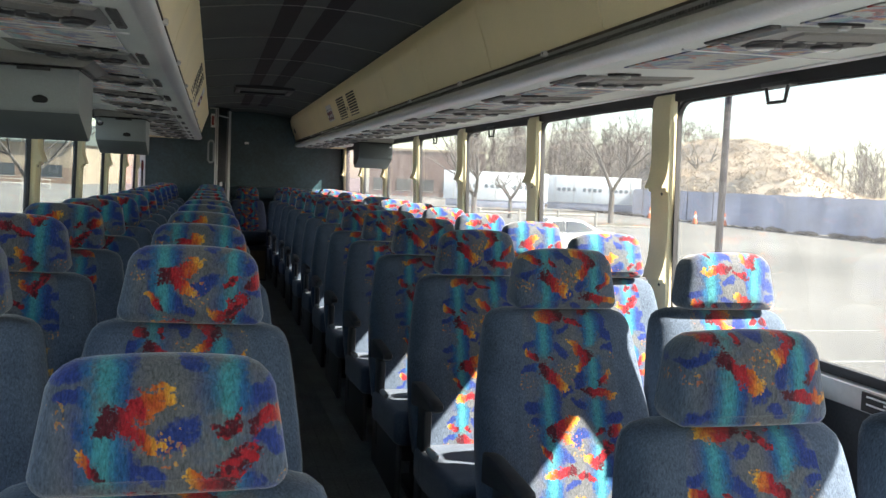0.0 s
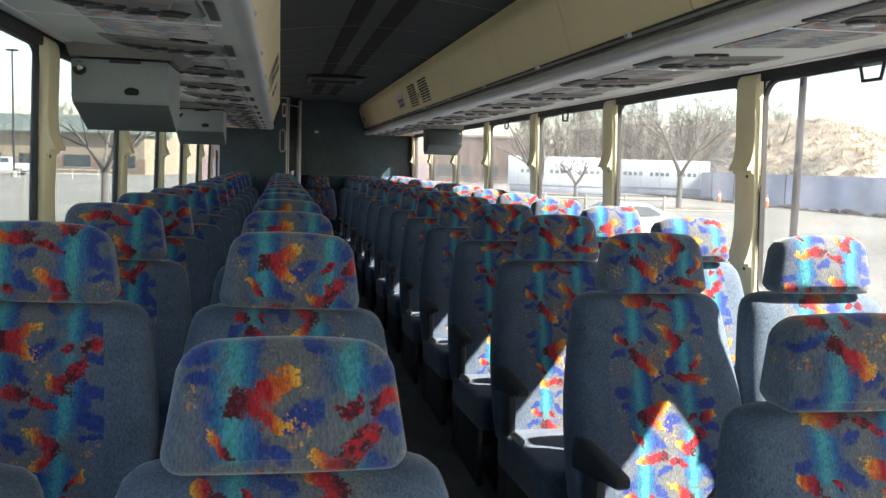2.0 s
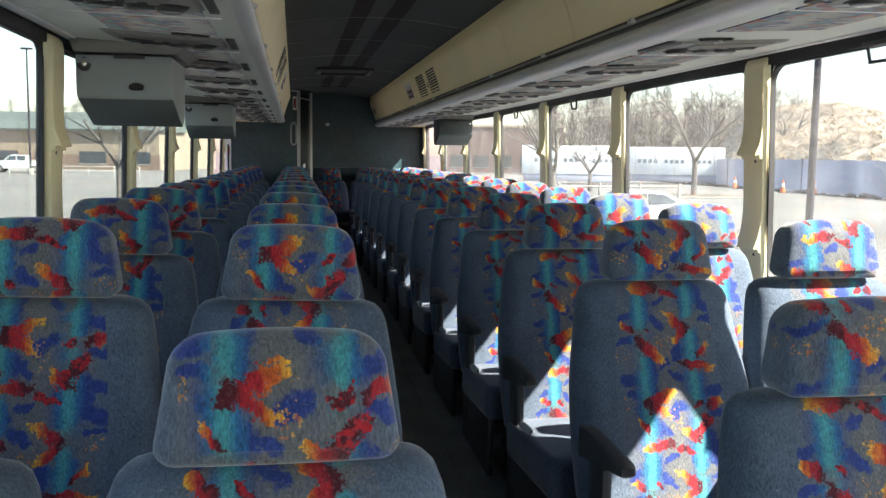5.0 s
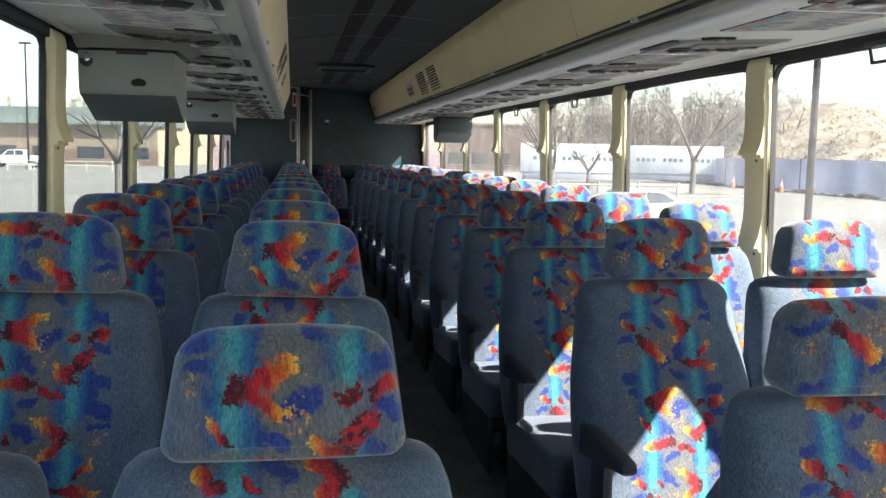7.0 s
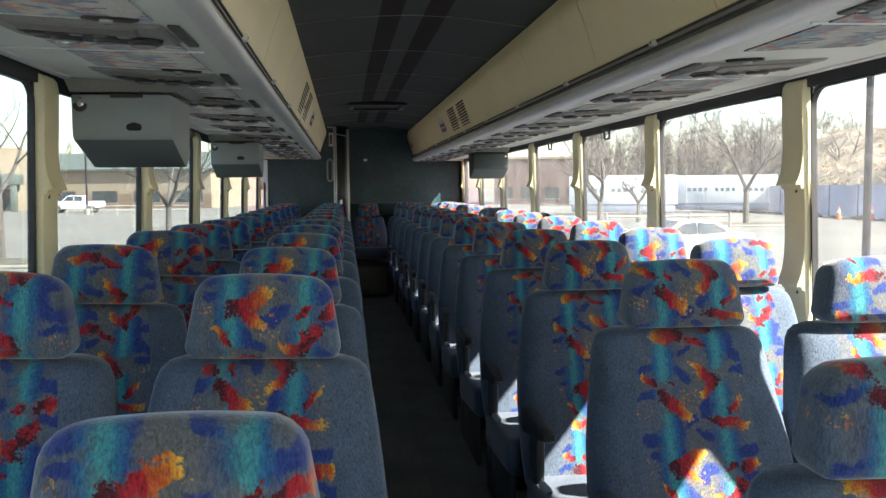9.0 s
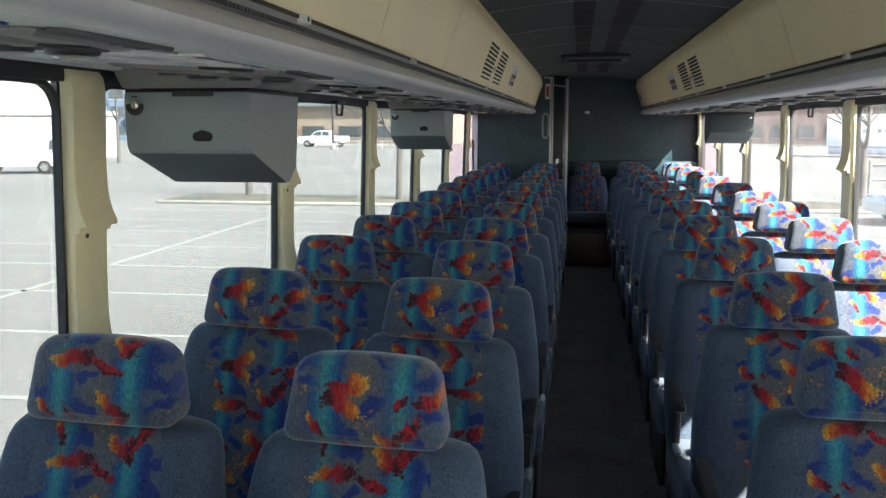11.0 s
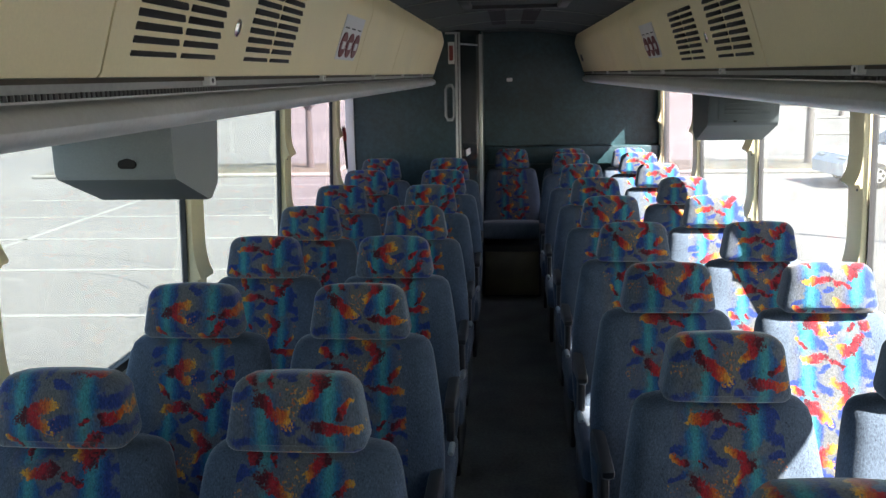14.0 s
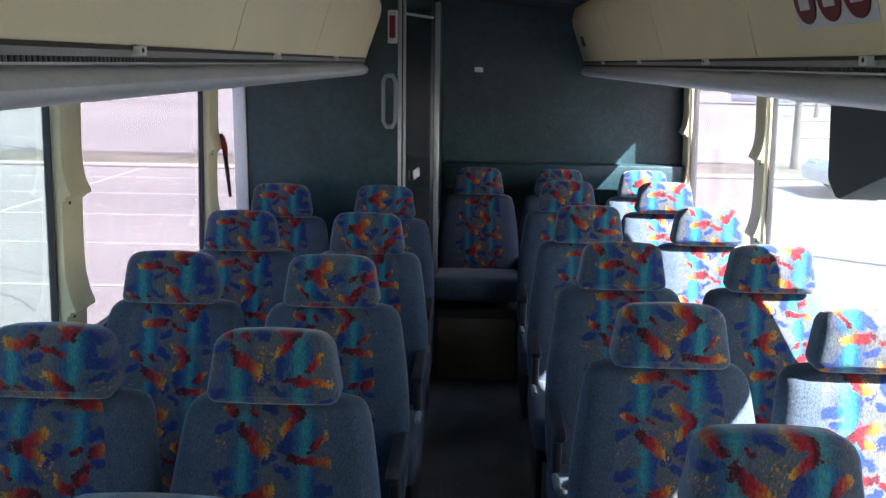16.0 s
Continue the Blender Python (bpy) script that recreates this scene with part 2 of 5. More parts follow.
    bu.inputs["Strength"].default_value, bu.inputs["Distance"].default_value = 0.4, 0.002
    k.put(bu.inputs["Height"], madd(pile, 0.7, k.noise(co, 150, 3)))
    k.l.new(bu.outputs[0], b.inputs["Normal"])
    return m


def plain_velour(name):
    """Plain pile cloth: brushed patches, fine hairs and stray pale and dark specks."""
    m = bpy.data.materials.new(name)
    m.use_nodes = True
    k = Nodes(m.node_tree)
    b = k.n["Principled BSDF"]
    co = k.n.new("ShaderNodeTexCoord").outputs["Object"]
    cell = k.n.new("ShaderNodeVectorMath")
    k.l.new(co, cell.inputs[0]), k.l.new(k.n.new("ShaderNodeObjectInfo").outputs["Random"], cell.inputs[1])
    vec = cell.outputs[0]
    hairs = k.n.new("ShaderNodeMapping")
    hairs.inputs["Scale"].default_value = (1, 1, 0.3)
    k.l.new(vec, hairs.inputs["Vector"])
    pile = k.noise(hairs.outputs[0], 330, 4, 0.75)
    worn = k.noise(vec, 15, 4, 0.6)
    rub = k.step(k.noise(vec, 6, 3, 0.6, 0.6), 0.45, 0.7)
    value = k.math("ADD", k.math("MULTIPLY", pile, 2.6), k.math("ADD", k.math("MULTIPLY", worn, 0.55), k.math("MULTIPLY", rub, 0.16)))
    value = k.math("ADD", value, -0.60)
    speck = k.step(k.noise(vec, 130, 2, 0.5), 0.72, 0.78)
    colour = k.mix(k.math("MULTIPLY", k.step(k.noise(vec, 90, 2, 0.5), 0.70, 0.76), 0.6), (*NAP, 1), (0.02, 0.022, 0.03, 1))
    colour = k.mix(k.math("MULTIPLY", speck, 0.5), colour, (0.22, 0.23, 0.24, 1))
    lum = k.n.new("ShaderNodeHueSaturation")
    k.put(lum.inputs["Color"], colour), k.put(lum.inputs["Value"], value)
    k.put(b.inputs["Base Color"], lum.outputs[0])
    b.inputs["Roughness"].default_value = 0.95
    b.inputs["Specular IOR Level"].default_value = 0.12
    b.inputs["Sheen Weight"].default_value = 0.28
    b.inputs["Sheen Roughness"].default_value = 0.32
    bu = k.n.new("ShaderNodeBump")
    bu.inputs["Strength"].default_value, bu.inputs["Distance"].default_value = 0.4, 0.002
    height = k.math("ADD", k.math("MULTIPLY", pile, 0.7), k.noise(co, 150, 3))
    k.put(bu.inputs["Height"], height)
    k.l.new(bu.outputs[0], b.inputs["Normal"])
    return m


def glass_material(name, tint=(0.93, 0.95, 0.95), haze=0.038):
    m = bpy.data.materials.new(name)
    m.use_nodes = True
    n, l = m.node_tree.nodes, m.node_tree.links
    n.remove(n["Principled BSDF"])
    out = n["Material Output"]
    tr, gl, di = n.new("ShaderNodeBsdfTransparent"), n.new("ShaderNodeBsdfGlossy"), n.new("ShaderNodeBsdfTranslucent")
    tr.inputs[0].default_value = (*tint, 1)
    di.inputs[0].default_value = (0.9, 0.9, 0.9, 1)
    gl.inputs["Roughness"].default_value = 0.01
    tex = n.new("ShaderNodeTexNoise")
    tex.inputs["Scale"].default_value, tex.inputs["Detail"].default_value = 5, 6
    rng = n.new("ShaderNodeMapRange")
    rng.inputs["From Min"].default_value, rng.inputs["From Max"].default_value = 0.3, 0.8
    rng.inputs["To Min"].default_value, rng.inputs["To Max"].default_value = haze * 0.4, haze * 1.8
    co = n.new("ShaderNodeTexCoord")
    l.new(co.outputs["Object"], tex.inputs["Vector"]), l.new(tex.outputs["Fac"], rng.inputs["Value"])
    dirt, mixed = n.new("ShaderNodeMixShader"), n.new("ShaderNodeMixShader")
    l.new(rng.outputs[0], dirt.inputs[0]), l.new(tr.outputs[0], dirt.inputs[1]), l.new(di.outputs[0], dirt.inputs[2])
    l.new(dirt.outputs[0], mixed.inputs[1]), l.new(gl.outputs[0], mixed.inputs[2])
    mixed.inputs[0].default_value = 0.045
    l.new(mixed.outputs[0], out.inputs["Surface"])
    return m


M_PRINT = velour_print("printed_velour")
M_PRINT_FLAT = velour_print("printed_velour_level", True)
M_VELOUR = plain_velour("grey_blue_velour")
M_PLASTIC = material("black_plastic", (0.030, 0.031, 0.034), 0.45, grain=0.2, grain_scale=150, stain=0.3)
M_CREAM = material("cream_plastic", (0.90, 0.79, 0.50), 0.5, grain=0.03, grain_scale=180, stain=0.05, bump=0.12, bump_scale=300)
M_PILLAR = material("cream_pillar_plastic", (0.72, 0.65, 0.42), 0.45, grain=0.04, grain_scale=120, stain=0.08, stain_scale=5, bump=0.1, bump_scale=220)
M_RACK = material("grey_rack_lining", (0.65, 0.685, 0.645), 0.7, grain=0.05, grain_scale=160, stain=0.08, bump=0.15, bump_scale=260)
M_ALU = material("brushed_aluminium", (0.55, 0.56, 0.56), 0.34, 0.6, grain=0.1, grain_scale=90, stain=0.12)
M_CEIL = material("charcoal_ceiling_cloth", (0.088, 0.100, 0.102), 0.95, grain=0.2, grain_scale=200, stain=0.15, stain_scale=2, bump=0.2, bump_scale=300, spec=0.2)
M_STRIPE = material("plum_ceiling_stripe", (0.036, 0.031, 0.036), 0.95, grain=0.25, grain_scale=160, stain=0.2, spec=0.2)
M_RAIL = material("grey_anodised_rail", (0.66, 0.67, 0.66), 0.42, 0.25, grain=0.06, grain_scale=90, stain=0.1)
M_BAND = material("grey_rail_band", (0.30, 0.31, 0.30), 0.5, 0.2, grain=0.1, grain_scale=90, stain=0.1)
M_SEAMDARK = material("dark_brown_seam", (0.055, 0.045, 0.032), 0.8, grain=0.2, grain_scale=120)
M_SEAM = material("ceiling_trim", (0.22, 0.23, 0.23), 0.6, grain=0.1)
M_BROWN = material("brown_painted_panel", (0.13, 0.105, 0.07), 0.32, grain=0.15, grain_scale=90, stain=0.3, stain_scale=5)
M_BULK = material("dark_teal_laminate", (0.020, 0.049, 0.059), 0.36, grain=0.3, grain_scale=38, stain=0.4, stain_scale=4, bump=0.45, bump_scale=60)
M_GLOSSDOOR = material("glossy_dark_laminate", (0.016, 0.021, 0.022), 0.14, grain=0.2, grain_scale=40, stain=0.3, stain_scale=4, bump=0.03, bump_scale=30)
M_RUBBER = material("black_window_rubber", (0.018, 0.019, 0.022), 0.6, grain=0.2, grain_scale=90, stain=0.2)
M_SILL = material("pale_sill_metal", (0.42, 0.43, 0.43), 0.45, 0.2, grain=0.06, stain=0.12)
M_WALL = material("dark_side_lining", (0.045, 0.05, 0.06), 0.85, grain=0.25, grain_scale=130, stain=0.2, bump=0.2)
M_FLOOR = material("black_ribbed_floor", (0.23, 0.245, 0.245), 0.55, grain=0.3, grain_scale=70, stain=0.35, stain_scale=4, bump=0.3, bump_scale=90)
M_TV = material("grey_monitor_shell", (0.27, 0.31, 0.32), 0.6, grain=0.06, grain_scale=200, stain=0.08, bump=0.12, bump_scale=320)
# Shade on the downward slope, put into the shell's colour.
M_TVUNDERSHADE = material("shaded_monitor_underside", (0.098, 0.122, 0.128), 0.6, grain=0.06, grain_scale=200, stain=0.08, bump=0.12, bump_scale=320)
# Shell colour darkened for the monitor that hangs in shade on the right.
M_TVSHADED = material("shaded_monitor_shell", (0.062, 0.078, 0.084), 0.55, grain=0.06, grain_scale=200, stain=0.1, bump=0.12, bump_scale=320)
# Near-black parts, and the shade in slots and rack bins put into colour.
M_DARK = material("near_black_and_shade", (0.012, 0.012, 0.013), 0.7, grain=0.2, grain_scale=60)
M_SURROUND = material("grey_panel_surround", (0.24, 0.24, 0.225), 0.6, grain=0.06, grain_scale=120, stain=0.1)
M_PLATE = material("taupe_speaker_plate", (0.20, 0.19, 0.175), 0.7, grain=0.12, grain_scale=260, stain=0.1, bump=0.15, bump_scale=400)
M_MODULE = material("charcoal_service_module", (0.045, 0.048, 0.05), 0.5, grain=0.1, grain_scale=120, stain=0.15)
M_LENS = material("reading_lens", (0.30, 0.31, 0.30), 0.18, grain=0.03)
M_TEETH = material("dull_grey_strip", (0.07, 0.072, 0.07), 0.7, grain=0.1)
M_CATCH = material("satin_metal_catch", (0.74, 0.74, 0.72), 0.45, 0.0, grain=0.08, stain=0.1)
M_CHROME = material("chrome", (0.7, 0.7, 0.7), 0.18, 0.95, grain=0.05)
M_WHITE = material("white_label", (0.75, 0.75, 0.75), 0.5, grain=0.03, stain=0.05)
M_RED = material("dark_red_ink", (0.16, 0.012, 0.02), 0.5, grain=0.08)
M_REDSIGN = material("red_sign", (0.22, 0.02, 0.02), 0.45, grain=0.05)
M_SHELL = material("bus_outer_skin", (0.6, 0.6, 0.6), 0.4, grain=0.03, stain=0.05)
M_GLASS_CLEAR = glass_material("clear_glass", haze=0.01)
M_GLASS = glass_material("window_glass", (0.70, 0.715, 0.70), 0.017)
# Same glass for the left side, tinted darker to dim its light.
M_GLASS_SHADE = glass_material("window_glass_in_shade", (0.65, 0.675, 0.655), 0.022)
# For an unseen pane that holds light off the left seats.
M_GLASS_DARK = glass_material("light_dimming_glass", (0.30, 0.31, 0.31), 0.01)
M_GLASS_TINT = glass_material("tinted_window_glass", (0.70, 0.64, 0.655), 0.018)


# ---- builders ----
def mesh_from(name, bm, mats, smooth=True):
    me = bpy.data.meshes.new(name)
    bm.normal_update()
    bm.to_mesh(me)
    bm.free()
    for mt in mats if isinstance(mats, (list, tuple)) else [mats]:
        me.materials.append(mt)
    for p in me.polygons:
        p.use_smooth = smooth
    if smooth:
        me.set_sharp_from_angle(angle=radians(38))
    return me


def part(name, bm, mats, parent=None, label="", smooth=True, at=None):
    ob = new(name, bm if isinstance(bm, bpy.types.Mesh) else mesh_from(name, bm, mats, smooth))
    if parent is not None:
        ob.parent = parent
    if at is not None:
        ob.matrix_basis = at
    if label:
        tagged(ob, label)
    return ob


def thing(name, label, category, group="", kind="", at=None):
    ob = new(name)
    ob.empty_display_size = 0.1
    if at is not None:
        ob.matrix_basis = at
    return tagged(ob, label, category, group, kind)


def box(bm, x0, x1, y0, y1, z0, z1, bevel=0.0, seg=2):
    """Adds a box with rounded edges to bm."""
    r = bmesh.ops.create_cube(bm, size=1.0)
    vs = r["verts"]
    bmesh.ops.scale(bm, vec=(x1 - x0, y1 - y0, z1 - z0), verts=vs)
    bmesh.ops.translate(bm, vec=((x0 + x1) / 2, (y0 + y1) / 2, (z0 + z1) / 2), verts=vs)
    if bevel:
        es = list({e for v in vs for e in v.link_edges})
        bmesh.ops.bevel(bm, geom=es, offset=bevel, segments=seg, profile=0.5, affect="EDGES")
    return bm


def boxed(*a, **kw):
    return box(bmesh.new(), *a, **kw)


def extrude_profile(pts, y0, y1, closed=True, caps=True, bm=None, cuts=1):
    """Sweeps a profile of (x, z) points along y."""
    bm = bm or bmesh.new()
    rings = []
    for i in range(cuts + 1):
        y = y0 + (y1 - y0) * i / cuts
        rings.append([bm.verts.new((x, y, z)) for x, z in pts])
    n = len(pts)
    for a, b in zip(rings, rings[1:]):
        for i in range(n if closed else n - 1):
            j = (i + 1) % n
            bm.faces.new((a[i], a[j], b[j], b[i]))
    if caps and closed:
        bm.faces.new(rings[0][::-1]), bm.faces.new(rings[-1])
    bmesh.ops.recalc_face_normals(bm, faces=bm.faces)
    return bm


def tube(bm, points, radius, seg=8):
    """A round bar through the points; radius may be a list."""
    pts = [Vector(p) for p in points]
    rads = radius if isinstance(radius, (list, tuple)) else [radius] * len(pts)
    rings, ref = [], None
    for i, p in enumerate(pts):
        d = (pts[min(i + 1, len(pts) - 1)] - pts[max(i - 1, 0)]).normalized()
        if ref is None or abs(ref.dot(d)) > 0.95:
            ref = Vector((0, 0, 1)) if abs(d.z) < 0.9 else Vector((1, 0, 0))
        a = (ref - d * ref.dot(d)).normalized()
        ref = a
        b = d.cross(a)
        rings.append([bm.verts.new(p + (a * math.cos(2 * math.pi * k / seg) + b * math.sin(2 * math.pi * k / seg)) * rads[i]) for k in range(seg)])
    for r, s in zip(rings, rings[1:]):
        for k in range(seg):
            bm.faces.new((r[k], r[(k + 1) % seg], s[(k + 1) % seg], s[k]))
    bm.faces.new(rings[0][::-1]), bm.faces.new(rings[-1])
    return bm


def disc(bm, centre, normal, r, depth=0.004, seg=20, r2=None):
    """A short round plug whose face looks along normal."""
    c, d = Vector(centre), Vector(normal).normalized()
    return tube(bm, [c - d * depth, c, c + d * 0.0005], [r2 or r, r, r * 0.93], seg)


def pad(outline, y_front, y_back, r, bulge=0.012, shape=None, front_only=False, back=True, nf=7):
    """A cushion: an outline of (x, z) points about its middle, swept from its front to its back with rounded edges and a swollen front.
    shape(x, y, z) bends the points. Returns the bmesh; faces of the front have material index 1."""
    bm = bmesh.new()
    n = len(outline)
    cx = sum(p[0] for p in outline) / n
    cz = sum(p[1] for p in outline) / n
    w = max(abs(p[0] - cx) for p in outline)
    h = max(abs(p[1] - cz) for p in outline)
    f = shape or (lambda x, y, z: (x, y, z))

    def ring(ix, iz, y):
        return [bm.verts.new(f(cx + (p[0] - cx) * (1 - ix), y, cz + (p[1] - cz) * (1 - iz))) for p in outline]
    rings, front = [], []
    for s in (0.12, 0.32, 0.5, 0.66):
        rings.append(ring(1 - s, 1 - s, y_front - bulge * (1 - s ** 2) ))
    for a in (0, 30, 60, 90):
        k = r * (1 - math.sin(radians(a)))
        rings.append(ring(k / w, k / h, y_front + r * (1 - math.cos(radians(a)))))
    if not front_only:
        for a in (90, 60, 30, 0) if back else (90,):
            k = r * (1 - math.sin(radians(a)))
            rings.append(ring(k / w, k / h, y_back - r * (1 - math.cos(radians(a)))))
    for i, (a, b) in enumerate(zip(rings, rings[1:])):
        for j in range(n):
            fc = bm.faces.new((a[j], a[(j + 1) % n], b[(j + 1) % n], b[j]))
            fc.material_index = 1 if i < nf else 0
    bm.faces.new(rings[0]).material_index = 1
    if not front_only:
        bm.faces.new(rings[-1][::-1])
    bmesh.ops.recalc_face_normals(bm, faces=bm.faces)
    return bm


def rounded_outline(w0, w1, z0, z1, r0, r1, n=5, side=6):
    """Outline, half widths w0 at z0 and w1 at z1, corner radii r0 below and r1 above."""
    pts = []
    for cx, cz, r, a0 in ((w0 - r0, z0 + r0, r0, -90), (w1 - r1, z1 - r1, r1, 0)):
        pts += [(cx + r * math.cos(radians(a0 + 90 * i / n)), cz + r * math.sin(radians(a0 + 90 * i / n))) for i in range(n + 1)]
        if a0 == -90:
            a, b = pts[-1], (w1, z1 - r1)
            pts += [(a[0] + (b[0] - a[0]) * i / side, a[1] + (b[1] - a[1]) * i / side) for i in range(1, side)]
    top = pts[-1]
    mid = [(top[0] * (1 - 2 * i / 6), top[1] + 0.004 * math.sin(math.pi * i / 6)) for i in range(1, 6)]
    left = [(-x, z) for x, z in reversed(pts)]
    bot = left[-1]
    mid2 = [(bot[0] * (1 - 2 * i / 6), bot[1]) for i in range(1, 6)]
    return pts + mid + left + mid2


def lean(bm, s):
    """Tilts the body side inwards towards the roof."""
    for v in bm.verts:
        v.co.x -= s * 0.032 * (v.co.z - 1.2)
    return bm


def sbox(s, d0, d1, y0, y1, z0, z1, bevel=0.0, bm=None):
    a, b = sorted((CX + s * d0, CX + s * d1))
    return box(bm or bmesh.new(), a, b, y0, y1, z0, z1, bevel)


# ---- shell of the bus ----
floor = part("floor", boxed(CX - WALL, CX + WALL, YF, YB, -0.06, 0.0), M_FLOOR)
tagged(floor, "black ribbed rubber aisle floor of the coach, worn", "floor", kind="structure")
for i in range(9):
    xx = CX - 0.2 + 0.05 * i
    part("floor_rib", boxed(xx - 0.004, xx + 0.004, YF + 0.1, 11.3, 0.0, 0.003), M_FLOOR, floor)

arch = [(CX - 0.56 + 1.12 * i / 16, 1.99 + 0.055 * math.sin(math.pi * i / 16)) for i in range(17)]
ceiling = part("ceiling", extrude_profile(arch + [(x, z + 0.03) for x, z in reversed(arch)], YF, YB), M_CEIL)
tagged(ceiling, "arched charcoal cloth ceiling panels over the aisle", "ceiling", kind="structure")


def arch_z(x):
    return 1.99 + 0.055 * math.sin(math.pi * (x - CX + 0.56) / 1.12)


for x0, x1 in ((CX - 0.145, CX - 0.05), (CX + 0.05, CX + 0.145)):
    pts = [(x0 + (x1 - x0) * i / 4, arch_z(x0 + (x1 - x0) * i / 4) - 0.003) for i in range(5)]
    ob = part("ceiling_stripe", extrude_profile(pts + [(x, z + 0.004) for x, z in reversed(pts)], YF + 0.05, 11.2), M_STRIPE)
    tagged(ob, "plum brown cloth stripe along the ceiling", "ceiling trim", kind="structure")
for i in range(14):
    y = -1.05 + 0.985 * i
    pts = [(x, z - 0.004) for x, z in arch]
    ob = part("ceiling_trim", extrude_profile(pts + [(x, z + 0.006) for x, z in reversed(pts)], y - 0.004, y + 0.004), M_SEAM)
    tagged(ob, "thin pale joint strip across the ceiling", "ceiling trim", kind="structure")

roof = part("roof", extrude_profile([(CX - 1.3, 1.72), (CX - 1.24, 2.0), (CX - 0.9, 2.2), (CX, 2.28), (CX + 0.9, 2.2), (CX + 1.24, 2.0), (CX + 1.3, 1.72),
                                     (CX + 1.34, 1.72), (CX + 1.28, 2.03), (CX + 0.92, 2.24), (CX, 2.32), (CX - 0.92, 2.24), (CX - 1.28, 2.03), (CX - 1.34, 1.72)], YF - 0.05, YB + 0.1), M_SHELL)
tagged(roof, "pale metal outer roof skin of the coach", "roof", kind="structure")

for s, wname in ((-1, "wall_left"), (1, "wall_right")):
    bm = bmesh.new()
    sbox(s, WALL, WALL + 0.06, YF, YB, -0.9, SILL - 0.02, bm=bm)
    sbox(s, WALL, WALL + 0.06, YF, YB, HEAD + 0.02, 1.74, bm=bm)
    sbox(s, WALL, WALL + 0.06, PILLARS[-1] + 0.05, YB, SILL - 0.02, HEAD + 0.02, bm=bm)
    w = part(wname, lean(bm, s), M_WALL, smooth=False)
    tagged(w, "dark lined coach side wall below and above the windows", "wall", kind="structure")
    sill = part("window_ledge", lean(sbox(s, WALL - 0.035, WALL + 0.01, YF, YB, 0.735, SILL - 0.022, 0.006), s), M_SILL)
    tagged(sill, "pale grey metal ledge under the coach windows", "ledge", kind="structure")
    vent = part("heater_grille", lean(sbox(s, WALL - 0.05, WALL - 0.005, YF, YB, 0.10, 0.22, 0.01), s), M_WALL)
    tagged(vent, "dark heating duct along the foot of the side wall", "heating duct", kind="structure")
    head = part("window_header", lean(sbox(s, WALL - 0.012, WALL + 0.02, YF, YB, HEAD - 0.004, 1.668, 0.003), s), M_RUBBER)
    tagged(head, "black rubber strip along the window heads", "trim", kind="structure")

tail = part("wall_rear", boxed(CX - WALL - 0.06, CX + WALL + 0.06, YB, YB + 0.06, -0.9, 2.2), M_BULK)
tagged(tail, "dark teal laminate rear bulkhead with faint scuffs", "wall", kind="structure")
shelf = part("rear_ledge", boxed(CX - 0.22, CX + WALL - 0.01, YB - 0.13, YB, 0.95, 1.1, 0.012), M_BULK)
tagged(shelf, "dark ledge behind the rear seats against the bulkhead", "ledge", kind="structure")
dot = part("bulkhead_knob", boxed(-0.085, -0.035, YB - 0.014, YB, 1.635, 1.665, 0.004), M_WHITE)
tagged(dot, "small pale plastic knob on the dark bulkhead", "knob")

# Unseen front; its opening is sized for the light on the first seats.
bm = boxed(CX - WALL - 0.06, CX + WALL + 0.06, YF - 0.08, YF, -0.9, 0.55)
box(bm, CX - WALL - 0.06, CX + WALL + 0.06, YF - 0.08, YF, 1.96, 2.2)
# The left side closes further in, to keep light off the left seats.
for x0, x1 in ((CX - WALL - 0.06, CX - 0.70), (CX + 1.14, CX + WALL + 0.06)):
    box(bm, x0, x1, YF - 0.08, YF, 0.55, 1.96)
front = part("wall_front", bm, M_WALL, smooth=False)
tagged(front, "unseen plain cabin front around the windscreen, closed left to hold back light", "wall", kind="structure")
screen = part("windscreen_glass", boxed(CX - WALL, CX + WALL, YF - 0.045, YF - 0.04, 0.55, 1.96), M_GLASS_CLEAR, front)
screen.visible_shadow = False


# ---- windows and pillar covers ----
def pillar_profile(s):
    prof = [(0.0, 1.645), (0.03, 1.643), (0.05, 1.63), (0.06, 1.60), (0.06, 1.50), (0.057, 1.45), (0.058, 1.40), (0.063, 1.367), (0.072, 1.342),
            (0.085, 1.322), (0.105, 1.300), (0.103, 1.292), (0.090, 1.296), (0.074, 1.293), (0.070, 1.280), (0.054, 1.282), (0.050, 1.269), (0.048, 1.18), (0.05, 1.1), (0.054, 1.06), (0.062, 1.03), (0.074, 1.0),
            (0.087, 0.98), (0.105, 0.957), (0.103, 0.949), (0.090, 0.953), (0.074, 0.950), (0.070, 0.938), (0.054, 0.940), (0.048, 0.925), (0.045, 0.86), (0.04, 0.80), (0.0, 0.79)]
    return [(CX + s * (WALL - p * 0.52), z) for p, z in prof]


